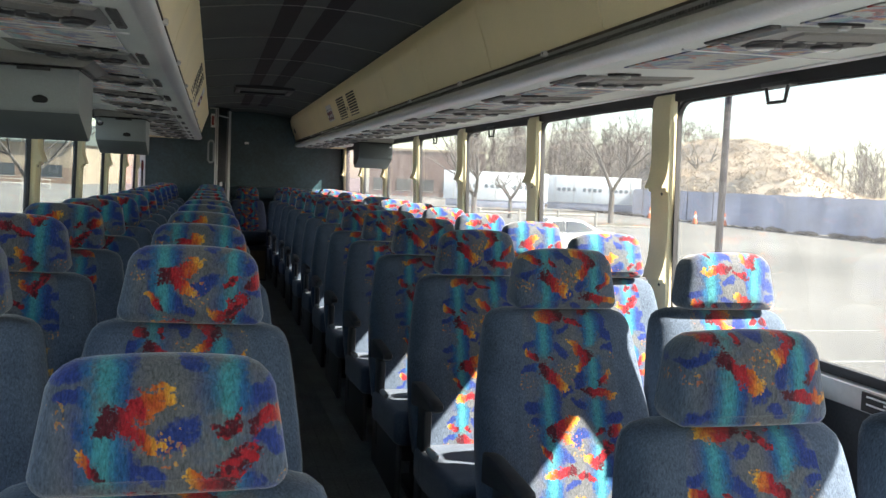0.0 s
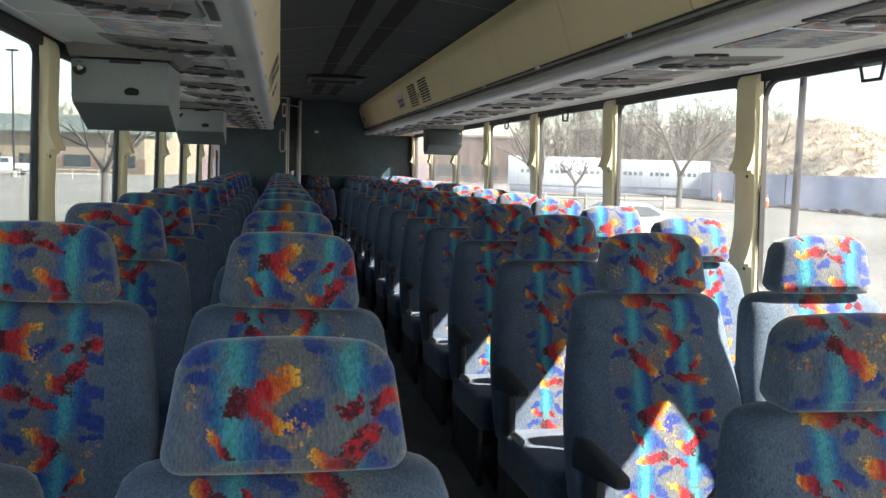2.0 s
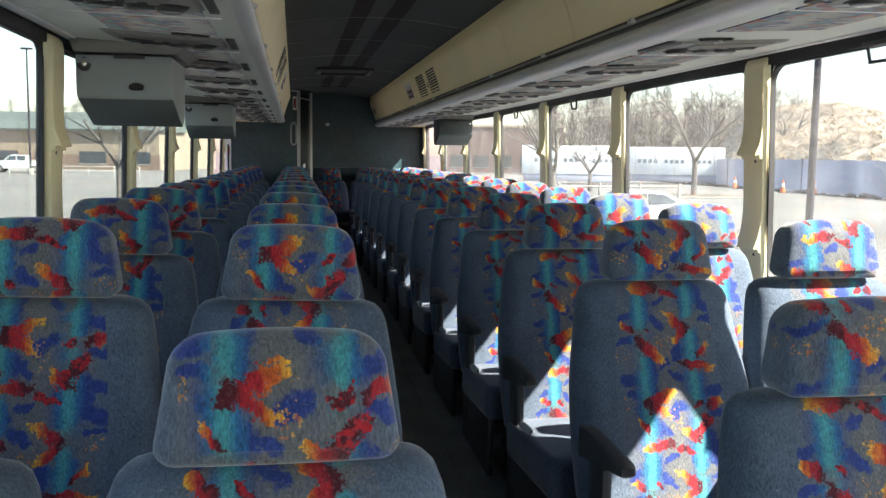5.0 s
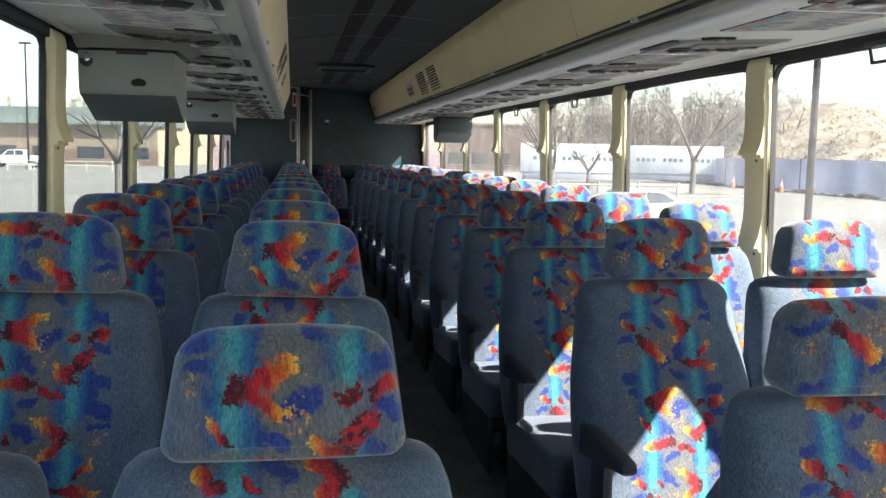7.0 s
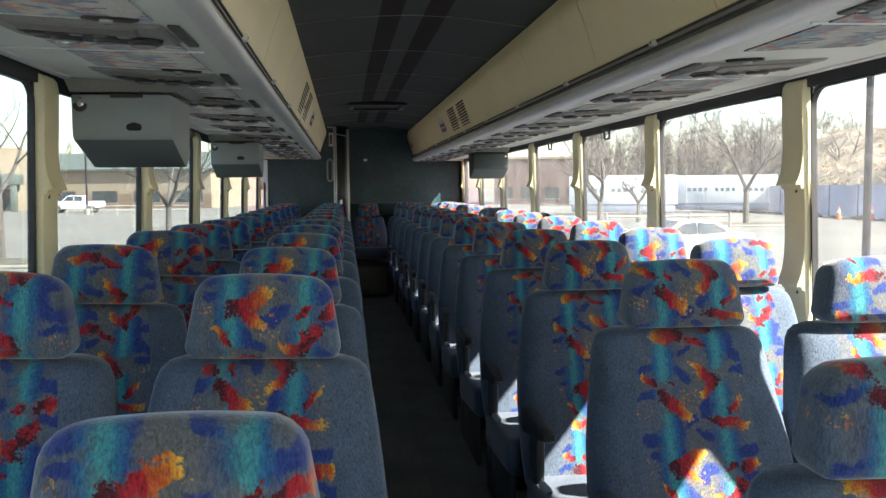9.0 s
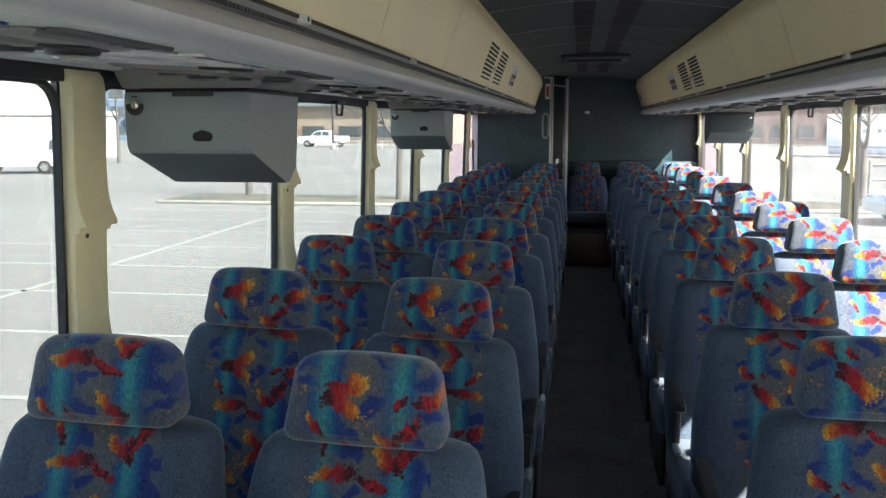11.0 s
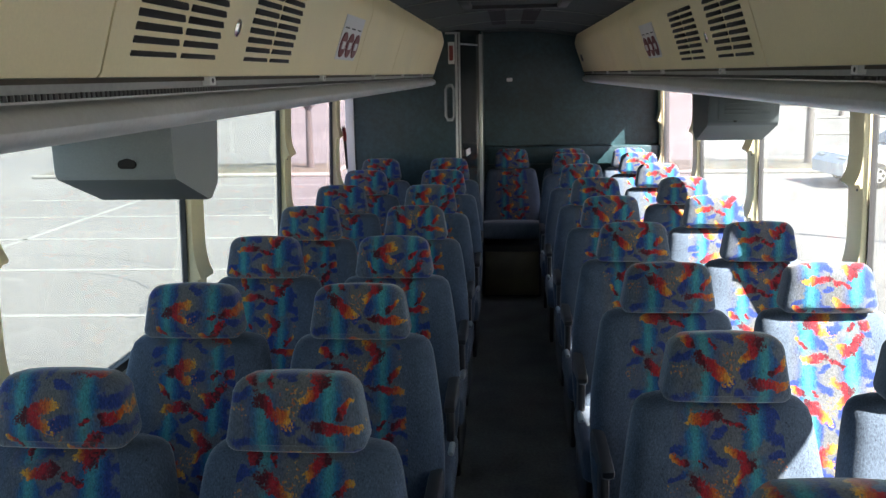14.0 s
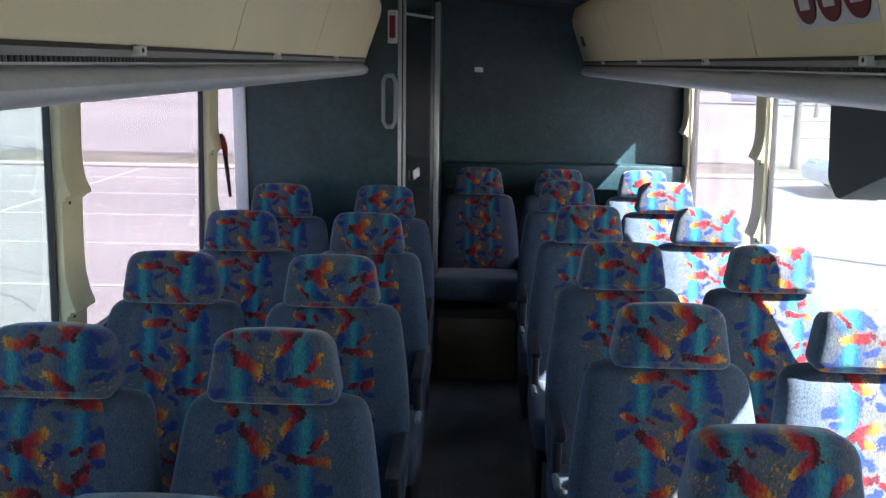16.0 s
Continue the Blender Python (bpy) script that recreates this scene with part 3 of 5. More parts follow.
def pillar(s, y):
    th = thing("window_pillar", "cream moulded plastic pillar cover with a wavy inner edge", "pillar", "pillar covers between the windows", "structure")
    part("pillar_core", lean(sbox(s, WALL + 0.004, WALL + 0.020, y - 0.071, y + 0.068, SILL - 0.02, HEAD + 0.02), s), M_RUBBER, th)
    bm = lean(extrude_profile(pillar_profile(s), y - 0.068, y + 0.070), s)
    es = [e for e in bm.edges if abs((e.verts[0].co - e.verts[1].co).y) < 1e-6 and abs(e.verts[0].co.x - CX) < WALL - 0.02]
    bmesh.ops.bevel(bm, geom=es, offset=0.006, segments=2, profile=0.5, affect="EDGES", clamp_overlap=True)
    part("pillar_cover", bm, M_PILLAR, th)
    bm = bmesh.new()
    for zz in (1.285, 0.942):
        disc(bm, (CX + s * (WALL - 0.0285), y - 0.02, zz - 0.012), (-s, 0, 0), 0.006, 0.01, 10)
    part("screw", lean(bm, s), M_PLASTIC, th)
    return th


for s in (-1, 1):
    for y in PILLARS:
        if y > YF:
            pillar(s, y)

HANDLED = (2, 4, 5)
for s in (-1, 1):
    for i, (ya, yb) in enumerate(zip(PILLARS, PILLARS[1:])):
        if yb < 0:
            continue
        ya, yb = max(ya + 0.066, YF + 0.1), yb - 0.072
        th = thing("window_%d" % (i + (0 if s < 0 else 20)), "large fixed coach window with a black rubber frame", "window", kind="structure")
        bm = bmesh.new()
        rows = rounded_outline((yb - ya) / 2, (yb - ya) / 2, SILL - 0.02, HEAD, 0.075, 0.075, 6, 4)
        ym = (ya + yb) / 2
        inner = rounded_outline((yb - ya) / 2 - 0.010, (yb - ya) / 2 - 0.010, SILL + 0.006, HEAD - 0.012, 0.07, 0.07, 6, 4)
        loops = []
        for d, pts in ((WALL - 0.004, rows), (WALL - 0.006, inner), (WALL + 0.012, inner)):
            loops.append([bm.verts.new((CX + s * d, ym + p, z)) for p, z in pts])
        outer = [bm.verts.new((CX + s * (WALL - 0.004), min(max(ym + p * 1.12, ya - 0.01), yb + 0.01), SILL - 0.03 if z < 1.2 else HEAD + 0.012)) for p, z in rows]
        loops.insert(0, outer)
        for a, b in zip(loops, loops[1:]):
            for j in range(len(a)):
                q = (a[j], a[(j + 1) % len(a)], b[(j + 1) % len(a)], b[j])
                if len({tuple(round(c, 5) for c in v.co) for v in q}) == 4:
                    bm.faces.new(q)
        bmesh.ops.recalc_face_normals(bm, faces=bm.faces)
        part("window_frame", lean(bm, s), M_RUBBER, th)
        tinted = i >= (7 if s < 0 else 8)
        # Left panes tinted darker to dim that side; foremost panes clear for more light.
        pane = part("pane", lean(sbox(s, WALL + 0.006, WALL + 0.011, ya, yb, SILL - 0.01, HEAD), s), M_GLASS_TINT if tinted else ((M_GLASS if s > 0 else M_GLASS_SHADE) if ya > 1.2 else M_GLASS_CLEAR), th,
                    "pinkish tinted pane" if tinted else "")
        # Only the left panes towards the front weaken the light that enters.
        pane.visible_shadow = s < 0 and ya < 5.5
        if i in HANDLED:
            bm = bmesh.new()
            x, zt = CX + s * (WALL - 0.03), HEAD - 0.005
            tube(bm, [(x, ym - 0.055, zt), (x, ym - 0.04, zt - 0.05), (x, ym + 0.04, zt - 0.05), (x, ym + 0.055, zt), (x, ym - 0.055, zt)], 0.006, 8)
            sbox(s, WALL - 0.04, WALL - 0.01, ym - 0.07, ym + 0.07, zt - 0.004, zt + 0.01, 0.003, bm=bm)
            part("window_latch", lean(bm, s), M_PLASTIC, th, "black loop latch")

# Unseen foremost side windows; the left pane is darkened to dim that side.
for s, name in ((-1, "window_18"), (1, "window_38")):
    th = thing(name, "clear side window beside the driver's place" if s > 0 else "unseen side window, darkened to hold light off the left seats", "window", kind="structure")
    pane = part("pane", lean(sbox(s, WALL + 0.006, WALL + 0.011, YF, PILLARS[0] - 0.072, SILL - 0.01, HEAD), s), M_GLASS_CLEAR if s > 0 else M_GLASS_DARK, th)
    pane.visible_shadow = s < 0
    part("window_frame", lean(sbox(s, WALL - 0.004, WALL + 0.012, PILLARS[0] - 0.086, PILLARS[0] - 0.072, SILL - 0.01, HEAD), s), M_RUBBER, th)


# ---- overhead racks ----
def face_x(z):
    """Distance from the middle of the bin's slanted face at a height."""
    return 0.573 - (z - 1.703) * 0.36


MODULES = {-1: [2.95 + 0.77 * k for k in range(-4, 11)], 1: [0.93 + 0.77 * k for k in range(-1, 3)] + [3.42 + 0.77 * k for k in range(12)]}


def rack(s, y1, vent_from):
    th = thing("overhead_rack", "overhead luggage rack with cream flap panels and a grey aluminium rail", "luggage rack", "overhead racks")
    P = lambda d, z: (CX + s * d, z)
    lining = [P(0.60, 1.622), P(0.66, 1.626), P(1.0, 1.642), P(WALL - 0.012, 1.656), P(WALL - 0.012, 1.70), P(0.62, 1.70), P(0.595, 1.69)]
    part("lining", extrude_profile(lining, YF, y1), M_RACK, th, "pale grey lining under the rack")
    rail = [P(0.592, 1.694), P(0.592, 1.676), P(0.574, 1.672), P(0.562, 1.662), P(0.557, 1.648), P(0.560, 1.640), P(0.568, 1.632), P(0.582, 1.626), P(0.602, 1.622), P(0.618, 1.624), P(0.612, 1.694)]
    part("rail", extrude_profile(rail, YF, y1 + 0.004), M_RAIL, th, "rounded aluminium rail")
    part("rail_band", extrude_profile([P(0.575, 1.7055), P(0.575, 1.6795), P(0.62, 1.6795), P(0.62, 1.712)], YF, y1 - 0.002), M_BAND, th, "grey metal band over the rail")
    bm = bmesh.new()
    y = YF + 0.02
    while y < y1 - 0.05:
        sbox(s, 0.572, 0.592, y, y + 0.007, 1.6800, 1.6875, bm=bm)
        y += 0.014
    part("brush_teeth", bm, M_TEETH, th)
    bead = [P(WALL - 0.075, 1.6485), P(WALL - 0.050, 1.6475), P(WALL - 0.046, 1.655), P(WALL - 0.075, 1.656)]
    part("edge_bead", extrude_profile(bead, YF, y1 - 0.01), M_WHITE, th, "white edge bead along the windows")
    # flaps
    seams = [y for y in [2.985 + 0.985 * k for k in range(-5, 12)] if YF + 0.1 < y < y1 - 0.3]
    seams = [y for y in seams if not (vent_from + 0.2 < y < vent_from + 1.8)]
    edges = [YF] + seams + [y1]
    for a, b in zip(edges, edges[1:]):
        a, b = a + 0.003, b - 0.003
        prof = [P(face_x(1.706), 1.706), P(face_x(1.715) - 0.003, 1.712), P(face_x(1.80), 1.80), P(face_x(1.885), 1.885), P(face_x(1.905) - 0.001, 1.905), P(face_x(1.93) + 0.002, 1.93),
                P(face_x(1.95) + 0.012, 1.95), P(0.505, 1.985), P(0.512, 2.02), P(0.54, 2.02), P(0.60, 1.73), P(0.60, 1.706)]
        if abs(a - vent_from) < 0.1:
            slots(s, prof, a, b, th, 1.53 if s < 0 else 1.345)
        else:
            part("flap", extrude_profile(prof, a, b), M_CREAM, th)
    part("end_cap", extrude_profile([P(0.60, 1.63), P(face_x(1.70), 1.70), P(face_x(1.90), 1.90), P(0.515, 1.96), P(0.53, 2.0), P(WALL - 0.02, 2.0), P(WALL - 0.02, 1.63)], y1 - 0.004, y1 + 0.02), M_CREAM, th)
    # Near-black block fills the bin; its colour stands in for the shade there.
    part("inside_shade", extrude_profile([P(0.605, 1.705), P(0.56, 2.0), P(1.2, 2.0), P(1.2, 1.705)], YF, y1 - 0.01), M_DARK, th)
    # clips
    for k in range(-5, 10):
        y = 3.42 + 0.985 * k
        if not YF + 0.2 < y < y1 - 0.1:
            continue
        bm = bmesh.new()
        sbox(s, 0.560, 0.588, y - 0.016, y + 0.016, 1.690, 1.706, 0.003, bm=bm)
        catch = part("clip", bm, M_CATCH, th, "small pale flap catch")
        bm = bmesh.new()
        disc(bm, (CX + s * 0.5595, y - 0.004, 1.6985), (-s, 0, 0), 0.0042, 0.003, 10)
        part("clip_hole", bm, M_DARK, catch)
        part("clip_tongue", sbox(s, 0.564, 0.586, y + 0.017, y + 0.028, 1.692, 1.702, 0.003), M_PLASTIC, catch)
    part("flap_seam", sbox(s, 0.5715, 0.58, YF, y1 - 0.004, 1.6985, 1.7052), M_SEAMDARK, th, "dark brown seam under the flaps")
    # underside: printed cloth between the service panels, joints
    for y in MODULES[s]:
        if YF + 0.3 < y < y1 - 0.2:
            service_module(s, y, th)
            bm = bmesh.new()
            vs = [bm.verts.new((CX + s * d, yy, 1.622 + (d - 0.60) * 0.0535 - 0.0025)) for d, yy in ((0.68, y + 0.13), (0.99, y + 0.13), (0.99, y + 0.61), (0.68, y + 0.61))]
            wv = [bm.verts.new(v.co + Vector((0, 0, 0.004))) for v in vs]
            bm.faces.new(vs), bm.faces.new(wv[::-1])
            for j in range(4):
                bm.faces.new((vs[j], vs[(j + 1) % 4], wv[(j + 1) % 4], wv[j]))
            bmesh.ops.recalc_face_normals(bm, faces=bm.faces)
            if y + 0.61 < y1:
                part("cloth_inlay", bm, M_PRINT_FLAT, th, "faded printed cloth inlay", smooth=False)
                bm = bmesh.new()
                vs = [bm.verts.new((CX + s * d, yy, 1.622 + (d - 0.60) * 0.0535 - dz)) for dz in (0.004, 0.0) for d, yy in ((0.64, y + 0.215), (1.16, y + 0.335), (1.16, y + 0.345), (0.64, y + 0.225))]
                bm.faces.new(vs[:4]), bm.faces.new(vs[4:][::-1])
                for j in range(4):
                    bm.faces.new((vs[j], vs[(j + 1) % 4], vs[4 + (j + 1) % 4], vs[4 + j]))
                bmesh.ops.recalc_face_normals(bm, faces=bm.faces)
                part("joint_strip", bm, M_WHITE, th, smooth=False)
    return th


def slots(s, prof, a, b, parent, note_at):
    """A flap with two groups of louvre slots and a notice stuck on it."""
    flap = part("vent_flap", extrude_profile(prof, a, b), M_CREAM, parent, "cream louvred air return flap")
    bm = bmesh.new()
    for g0, g1 in ((0.075, 0.44), (0.615, 0.985)):
        for c0, c1 in ((g0, g0 + 0.175), (g0 + 0.195, g1)):
            for r in range(9):
                z = 1.741 + 0.0182 * r
                d = face_x(z)
                mid, half = a + (c0 + c1) / 2, (c1 - c0) / 2
                if half < 0.03:
                    continue
                slot = bmesh.new()
                sbox(s, d - 0.0035, d + 0.012, mid - half, mid + half, z - 0.0058, z + 0.0058, 0.002, bm=slot)
                part("louvre_slot", slot, M_DARK, flap)
    disc(bm, (CX + s * (face_x(1.795) - 0.002), a + 0.53, 1.795), (-s, 0, -0.3), 0.017, 0.01, 16)
    part("latch_button", bm, M_CHROME, flap, "oval chrome latch button")
    # notice with three round pictograms
    y0 = a + note_at
    def quad(y_a, y_b, z_a, z_b, off):
        q = bmesh.new()
        vs = [q.verts.new((CX + s * (face_x(z) - off), y, z)) for y, z in ((y_a, z_a), (y_b, z_a), (y_b, z_b), (y_a, z_b))]
        ws = [q.verts.new(v.co + Vector((s * 0.002, 0, 0))) for v in vs]
        q.faces.new(vs), q.faces.new(ws[::-1])
        for j in range(4):
            q.faces.new((vs[j], vs[(j + 1) % 4], ws[(j + 1) % 4], ws[j]))
        bmesh.ops.recalc_face_normals(q, faces=q.faces)
        return q
    note = part("notice", quad(y0, y0 + 0.33, 1.753, 1.884, 0.003), M_WHITE, flap, "white notice with three dark red round symbols", smooth=False)
    for i in range(3):
        q = bmesh.new()
        c = y0 + 0.058 + 0.107 * i
        ring = []
        for off in (0.0065, 0.004):
            ring.append([q.verts.new((CX + s * (face_x(1.797 + 0.037 * math.sin(t)) - off), c + 0.047 * math.cos(t), 1.797 + 0.037 * math.sin(t))) for t in [2 * math.pi * k / 20 for k in range(20)]])
        q.faces.new(ring[0]), q.faces.new(ring[1][::-1])
        for j in range(20):
            q.faces.new((ring[0][j], ring[0][(j + 1) % 20], ring[1][(j + 1) % 20], ring[1][j]))
        bmesh.ops.recalc_face_normals(q, faces=q.faces)
        part("symbol", q, M_RED, note, "dark red round symbol", smooth=False)
        part("symbol_bar", quad(c - 0.024, c + 0.02, 1.784, 1.806, 0.0085), M_WHITE, note, smooth=False)
        part("text_bar", quad(c - 0.03, c + 0.03, 1.845, 1.849, 0.0045), M_MODULE, note, smooth=False)


def service_module(s, y, parent):
    """A dark reading light and air outlet unit set in the underside of the rack."""
    zz = lambda d: 1.622 + (d - 0.60) * 0.0535

    def slab(outline, top, low, inset=0.006):
        bm = bmesh.new()
        cd = sum(p[0] for p in outline) / len(outline)
        cv = sum(p[1] for p in outline) / len(outline)
        k = 1 - inset / 0.1
        hi = [bm.verts.new((CX + s * d, y + v, zz(d) - top)) for d, v in outline]
        lo = [bm.verts.new((CX + s * (cd + (d - cd) * k), y + cv + (v - cv) * k, zz(d) - low)) for d, v in outline]
        for j in range(len(outline)):
            bm.faces.new((hi[j], hi[(j + 1) % len(outline)], lo[(j + 1) % len(outline)], lo[j]))
        bm.faces.new(lo), bm.faces.new(hi[::-1])
        bmesh.ops.recalc_face_normals(bm, faces=bm.faces)
        return bm
    mod = part("service_panel", slab([(0.672, -0.125), (1.01, -0.135), (1.03, -0.12), (1.02, 0.07), (0.99, 0.115), (0.70, 0.12), (0.668, 0.09)], 0.001, 0.008), M_SURROUND, parent,
               "grey reading light and air outlet panel", smooth=False)
    part("speaker_plate", slab([(0.72, -0.112), (0.985, -0.118), (0.99, -0.03), (0.735, -0.016)], 0.006, 0.013, 0.008), M_PLATE, mod, "taupe speaker plate", smooth=False)
    part("outlet_recess", slab([(0.69, 0.018), (0.715, 0.002), (0.80, -0.006), (0.985, -0.016), (1.0, 0.0), (0.985, 0.085), (0.85, 0.106), (0.71, 0.10)], 0.006, 0.011, 0.006), M_DARK, mod,
         "dark air outlet recess", smooth=False)
    for d, v, r in ((0.745, 0.062, 0.027), (0.905, 0.052, 0.027)):
        c = Vector((CX + s * d, y + v, zz(d) - 0.009))
        part("air_nozzle", tube(bmesh.new(), [c, c - Vector((0, 0, 0.005)), c - Vector((0, 0, 0.009)), c - Vector((0, 0, 0.011))], [r * 1.3, r * 1.28, r * 1.2, r * 1.05], 18), M_PLASTIC, mod)
        part("reading_light", tube(bmesh.new(), [c - Vector((0, 0, 0.0105)), c - Vector((0, 0, 0.0125)), c - Vector((0, 0, 0.0135))], [r * 1.0, r * 0.92, r * 0.6], 18), M_LENS, mod, "small pale lamp lens")
    c = Vector((CX + s * 0.825, y + 0.06, zz(0.825) - 0.008))
    part("nozzle_joint", tube(bmesh.new(), [c, c - Vector((0, 0, 0.010))], [0.030, 0.022], 12), M_MODULE, mod)
    for d in (0.775, 0.825, 0.875):
        part("call_switch", sbox(s, d - 0.014, d + 0.014, y - 0.006, y + 0.012, zz(d) - 0.013, zz(d) - 0.006, 0.003), M_SURROUND, mod)
    part("grip_knob", sbox(s, 0.94, 0.978, y - 0.012, y + 0.016, zz(0.96) - 0.016, zz(0.96) - 0.006, 0.005), M_PLASTIC, mod)
    part("lamp_clip", slab([(0.70, -0.185), (0.73, -0.197), (0.80, -0.195), (0.815, -0.18), (0.79, -0.165), (0.72, -0.165)], 0.001, 0.008), M_DARK, mod, smooth=False)
    c = Vector((CX + s * 0.765, y - 0.181, zz(0.765) - 0.007))
    part("clip_button", tube(bmesh.new(), [c, c - Vector((0, 0, 0.006)), c - Vector((0, 0, 0.008))], [0.014, 0.013, 0.009], 12), M_LENS, mod)
    part("inner_grille", sbox(s, 0.635, 0.66, y - 0.13, y + 0.12, zz(0.65) - 0.006, zz(0.65) + 0.002, 0.003), M_TEETH, mod)
    for v in (-0.01, 0.02, 0.05):
        part("grille_catch", sbox(s, 0.638, 0.657, y + v, y + v + 0.012, zz(0.65) - 0.008, zz(0.65) - 0.004, 0.002), M_TEETH, mod)
    return mod


rack_left = rack(-1, 11.25, 5.94)
rack_right = rack(1, 12.12, 6.925)


# ---- seats ----
RECL = 0.30
W_AT = [(0.40, 0.228), (0.46, 0.235), (0.54, 0.239), (0.64, 0.239), (0.72, 0.235), (0.79, 0.226), (0.85, 0.217), (0.90, 0.209), (0.935, 0.202), (0.955, 0.194), (0.968, 0.180), (0.977, 0.152)]
HALF = [(0.0, -0.006), (0.25, -0.006), (0.46, -0.0055), (0.60, -0.0045), (0.625, -0.0042), (0.65, -0.004), (0.74, -0.003), (0.84, 0.001), (0.92, 0.010), (0.97, 0.024), (1.0, 0.046), (1.0, 0.078), (0.965, 0.10), (0.88, 0.112), (0.5, 0.118), (0.0, 0.12)]


def back_y(z):
    return -RECL * (1.06 - z)


def backrest_meshes():
    """The upholstered back in two meshes: the plain bolsters with the back, and the printed middle."""
    loop = HALF + [(-x, y) for x, y in reversed(HALF[1:-1])]
    n = len(loop)
    body, panel = bmesh.new(), bmesh.new()

    def ring(bm, z, w, k):
        pts = []
        for x, y in loop:
            yc = 0.055 + (y - 0.055) * k
            lumbar = -0.02 * math.exp(-((z - 0.62) / 0.12) ** 2) if y < 0.05 else 0
            pts.append(bm.verts.new((x * w, back_y(z) + yc + lumbar, z)))
        return pts
    ks = [1, 1, 1, 1, 1, 1, 1, 1, 0.96, 0.86, 0.7, 0.5]
    front = {j for j in range(n) if j < 3 or j >= n - 3}
    for bm, is_panel in ((body, False), (panel, True)):
        rings = [ring(bm, z, w, k) for (z, w), k in zip(W_AT, ks)]
        for a, b in zip(rings, rings[1:]):
            for j in range(n):
                if (j in front) == is_panel:
                    bm.faces.new((a[j], a[(j + 1) % n], b[(j + 1) % n], b[j]))
        if not is_panel:
            bm.faces.new(rings[0][::-1]), bm.faces.new(rings[-1])
        loose = [v for v in bm.verts if not v.link_faces]
        bmesh.ops.delete(bm, geom=loose, context="VERTS")
        bmesh.ops.recalc_face_normals(bm, faces=bm.faces)
    # the printed middle must look to the front
    panel.normal_update()
    if sum(f.normal.y for f in panel.faces) > 0:
        bmesh.ops.reverse_faces(panel, faces=panel.faces)
    return mesh_from("backrest", body, M_VELOUR), mesh_from("back_panel", panel, M_PRINT)


def cut_from(me, shift, name="cut"):
    """A copy of a mesh whose cloth was cut at another place of the repeat."""
    me = me.copy()
    at = me.attributes.new(name, "FLOAT", "POINT")
    at.data.foreach_set("value", [shift] * len(me.vertices))
    return me


BACK, PANEL = backrest_meshes()
HEADREST = mesh_from("headrest", pad(rounded_outline(0.143, 0.129, 0.983, 1.137, 0.022, 0.050), -0.045, 0.052, 0.022, 0.012,
                                     lambda x, y, z: (x, y + 0.006 * (abs(x) / 0.14) ** 2 - 0.12 * (1.06 - z), z - 0.24 * max(0.0, y + 0.012) * max(0.0, (z - 1.0) / 0.14)), nf=8), [M_VELOUR, M_PRINT])
PANEL_CUT = {"aisle_left": cut_from(PANEL, -0.667), "window_left": cut_from(PANEL, -0.547), "aisle_right": cut_from(PANEL, -0.576), "window_right": cut_from(PANEL, -0.857)}
HEAD_CUT = {"aisle_left": cut_from(HEADREST, -0.968), "window_left": cut_from(HEADREST, -0.72), "aisle_right": cut_from(HEADREST, -0.834), "window_right": cut_from(HEADREST, -0.70)}


def cushion_mesh():
    o = rounded_outline(0.239, 0.236, -0.25, 0.24, 0.040, 0.03)
    bm = pad(o, 0.0, 0.125, 0.026, 0.012)
    for v in bm.verts:
        x, y, z = v.co
        v.co = (x, -0.42 + z * 1.1, 0.458 - y - 0.02 * (z / 0.25))
    bmesh.ops.recalc_face_normals(bm, faces=bm.faces)
    return mesh_from("seat_cushion", bm, [M_VELOUR, M_VELOUR])


CUSHION = cushion_mesh()


def arm_mesh():
    prof = [(-0.12, 0.558), (-0.12, 0.638), (-0.18, 0.647), (-0.36, 0.641), (-0.405, 0.637), (-0.413, 0.630), (-0.413, 0.613), (-0.405, 0.606), (-0.36, 0.599), (-0.24, 0.578)]
    bm = extrude_profile(prof, -0.019, 0.019)
    for v in bm.verts:
        v.co = (v.co.y, v.co.x, v.co.z)
    bmesh.ops.recalc_face_normals(bm, faces=bm.faces)
    es = [e for e in bm.edges if abs(e.verts[0].co.x - e.verts[1].co.x) < 1e-6]
    bmesh.ops.bevel(bm, geom=es, offset=0.01, segments=2, profile=0.5, affect="EDGES")
    return mesh_from("armrest", bm, M_PLASTIC)


ARM = arm_mesh()
bm = bmesh.new()
box(bm, -0.03, 0.03, -0.43, -0.02, 0.22, 0.30, 0.01)
box(bm, -0.02, 0.02, -0.30, -0.22, 0.0, 0.28, 0.008)
box(bm, -0.035, 0.035, -0.42, -0.06, 0.0, 0.044, 0.008)
LEG = mesh_from("leg", bm, M_PLASTIC)
FRAME = mesh_from("seat_frame", boxed(-0.44, 0.44, -0.60, -0.12, 0.27, 0.325, 0.012), M_PLASTIC)
bm = boxed(-0.014, 0.014, -0.265, -0.17, 0.22, 0.575, 0.012)
box(bm, -0.012, 0.012, -0.64, -0.14, 0.13, 0.36, 0.010)
SHELL = mesh_from("side_shield", bm, M_PLASTIC)
# Added box that closes the gap behind the cushions against sun flecks.
SUN_BLOCK = mesh_from("lower_back", boxed(-0.45, 0.45, -0.215, -0.125, 0.24, 0.43, 0.012), M_PLASTIC)
KNOB = mesh_from("recline_lever", tube(bmesh.new(), [(0, -0.34, 0.47), (0, -0.42, 0.475), (0, -0.435, 0.477)], [0.011, 0.012, 0.007], 10), M_TV)


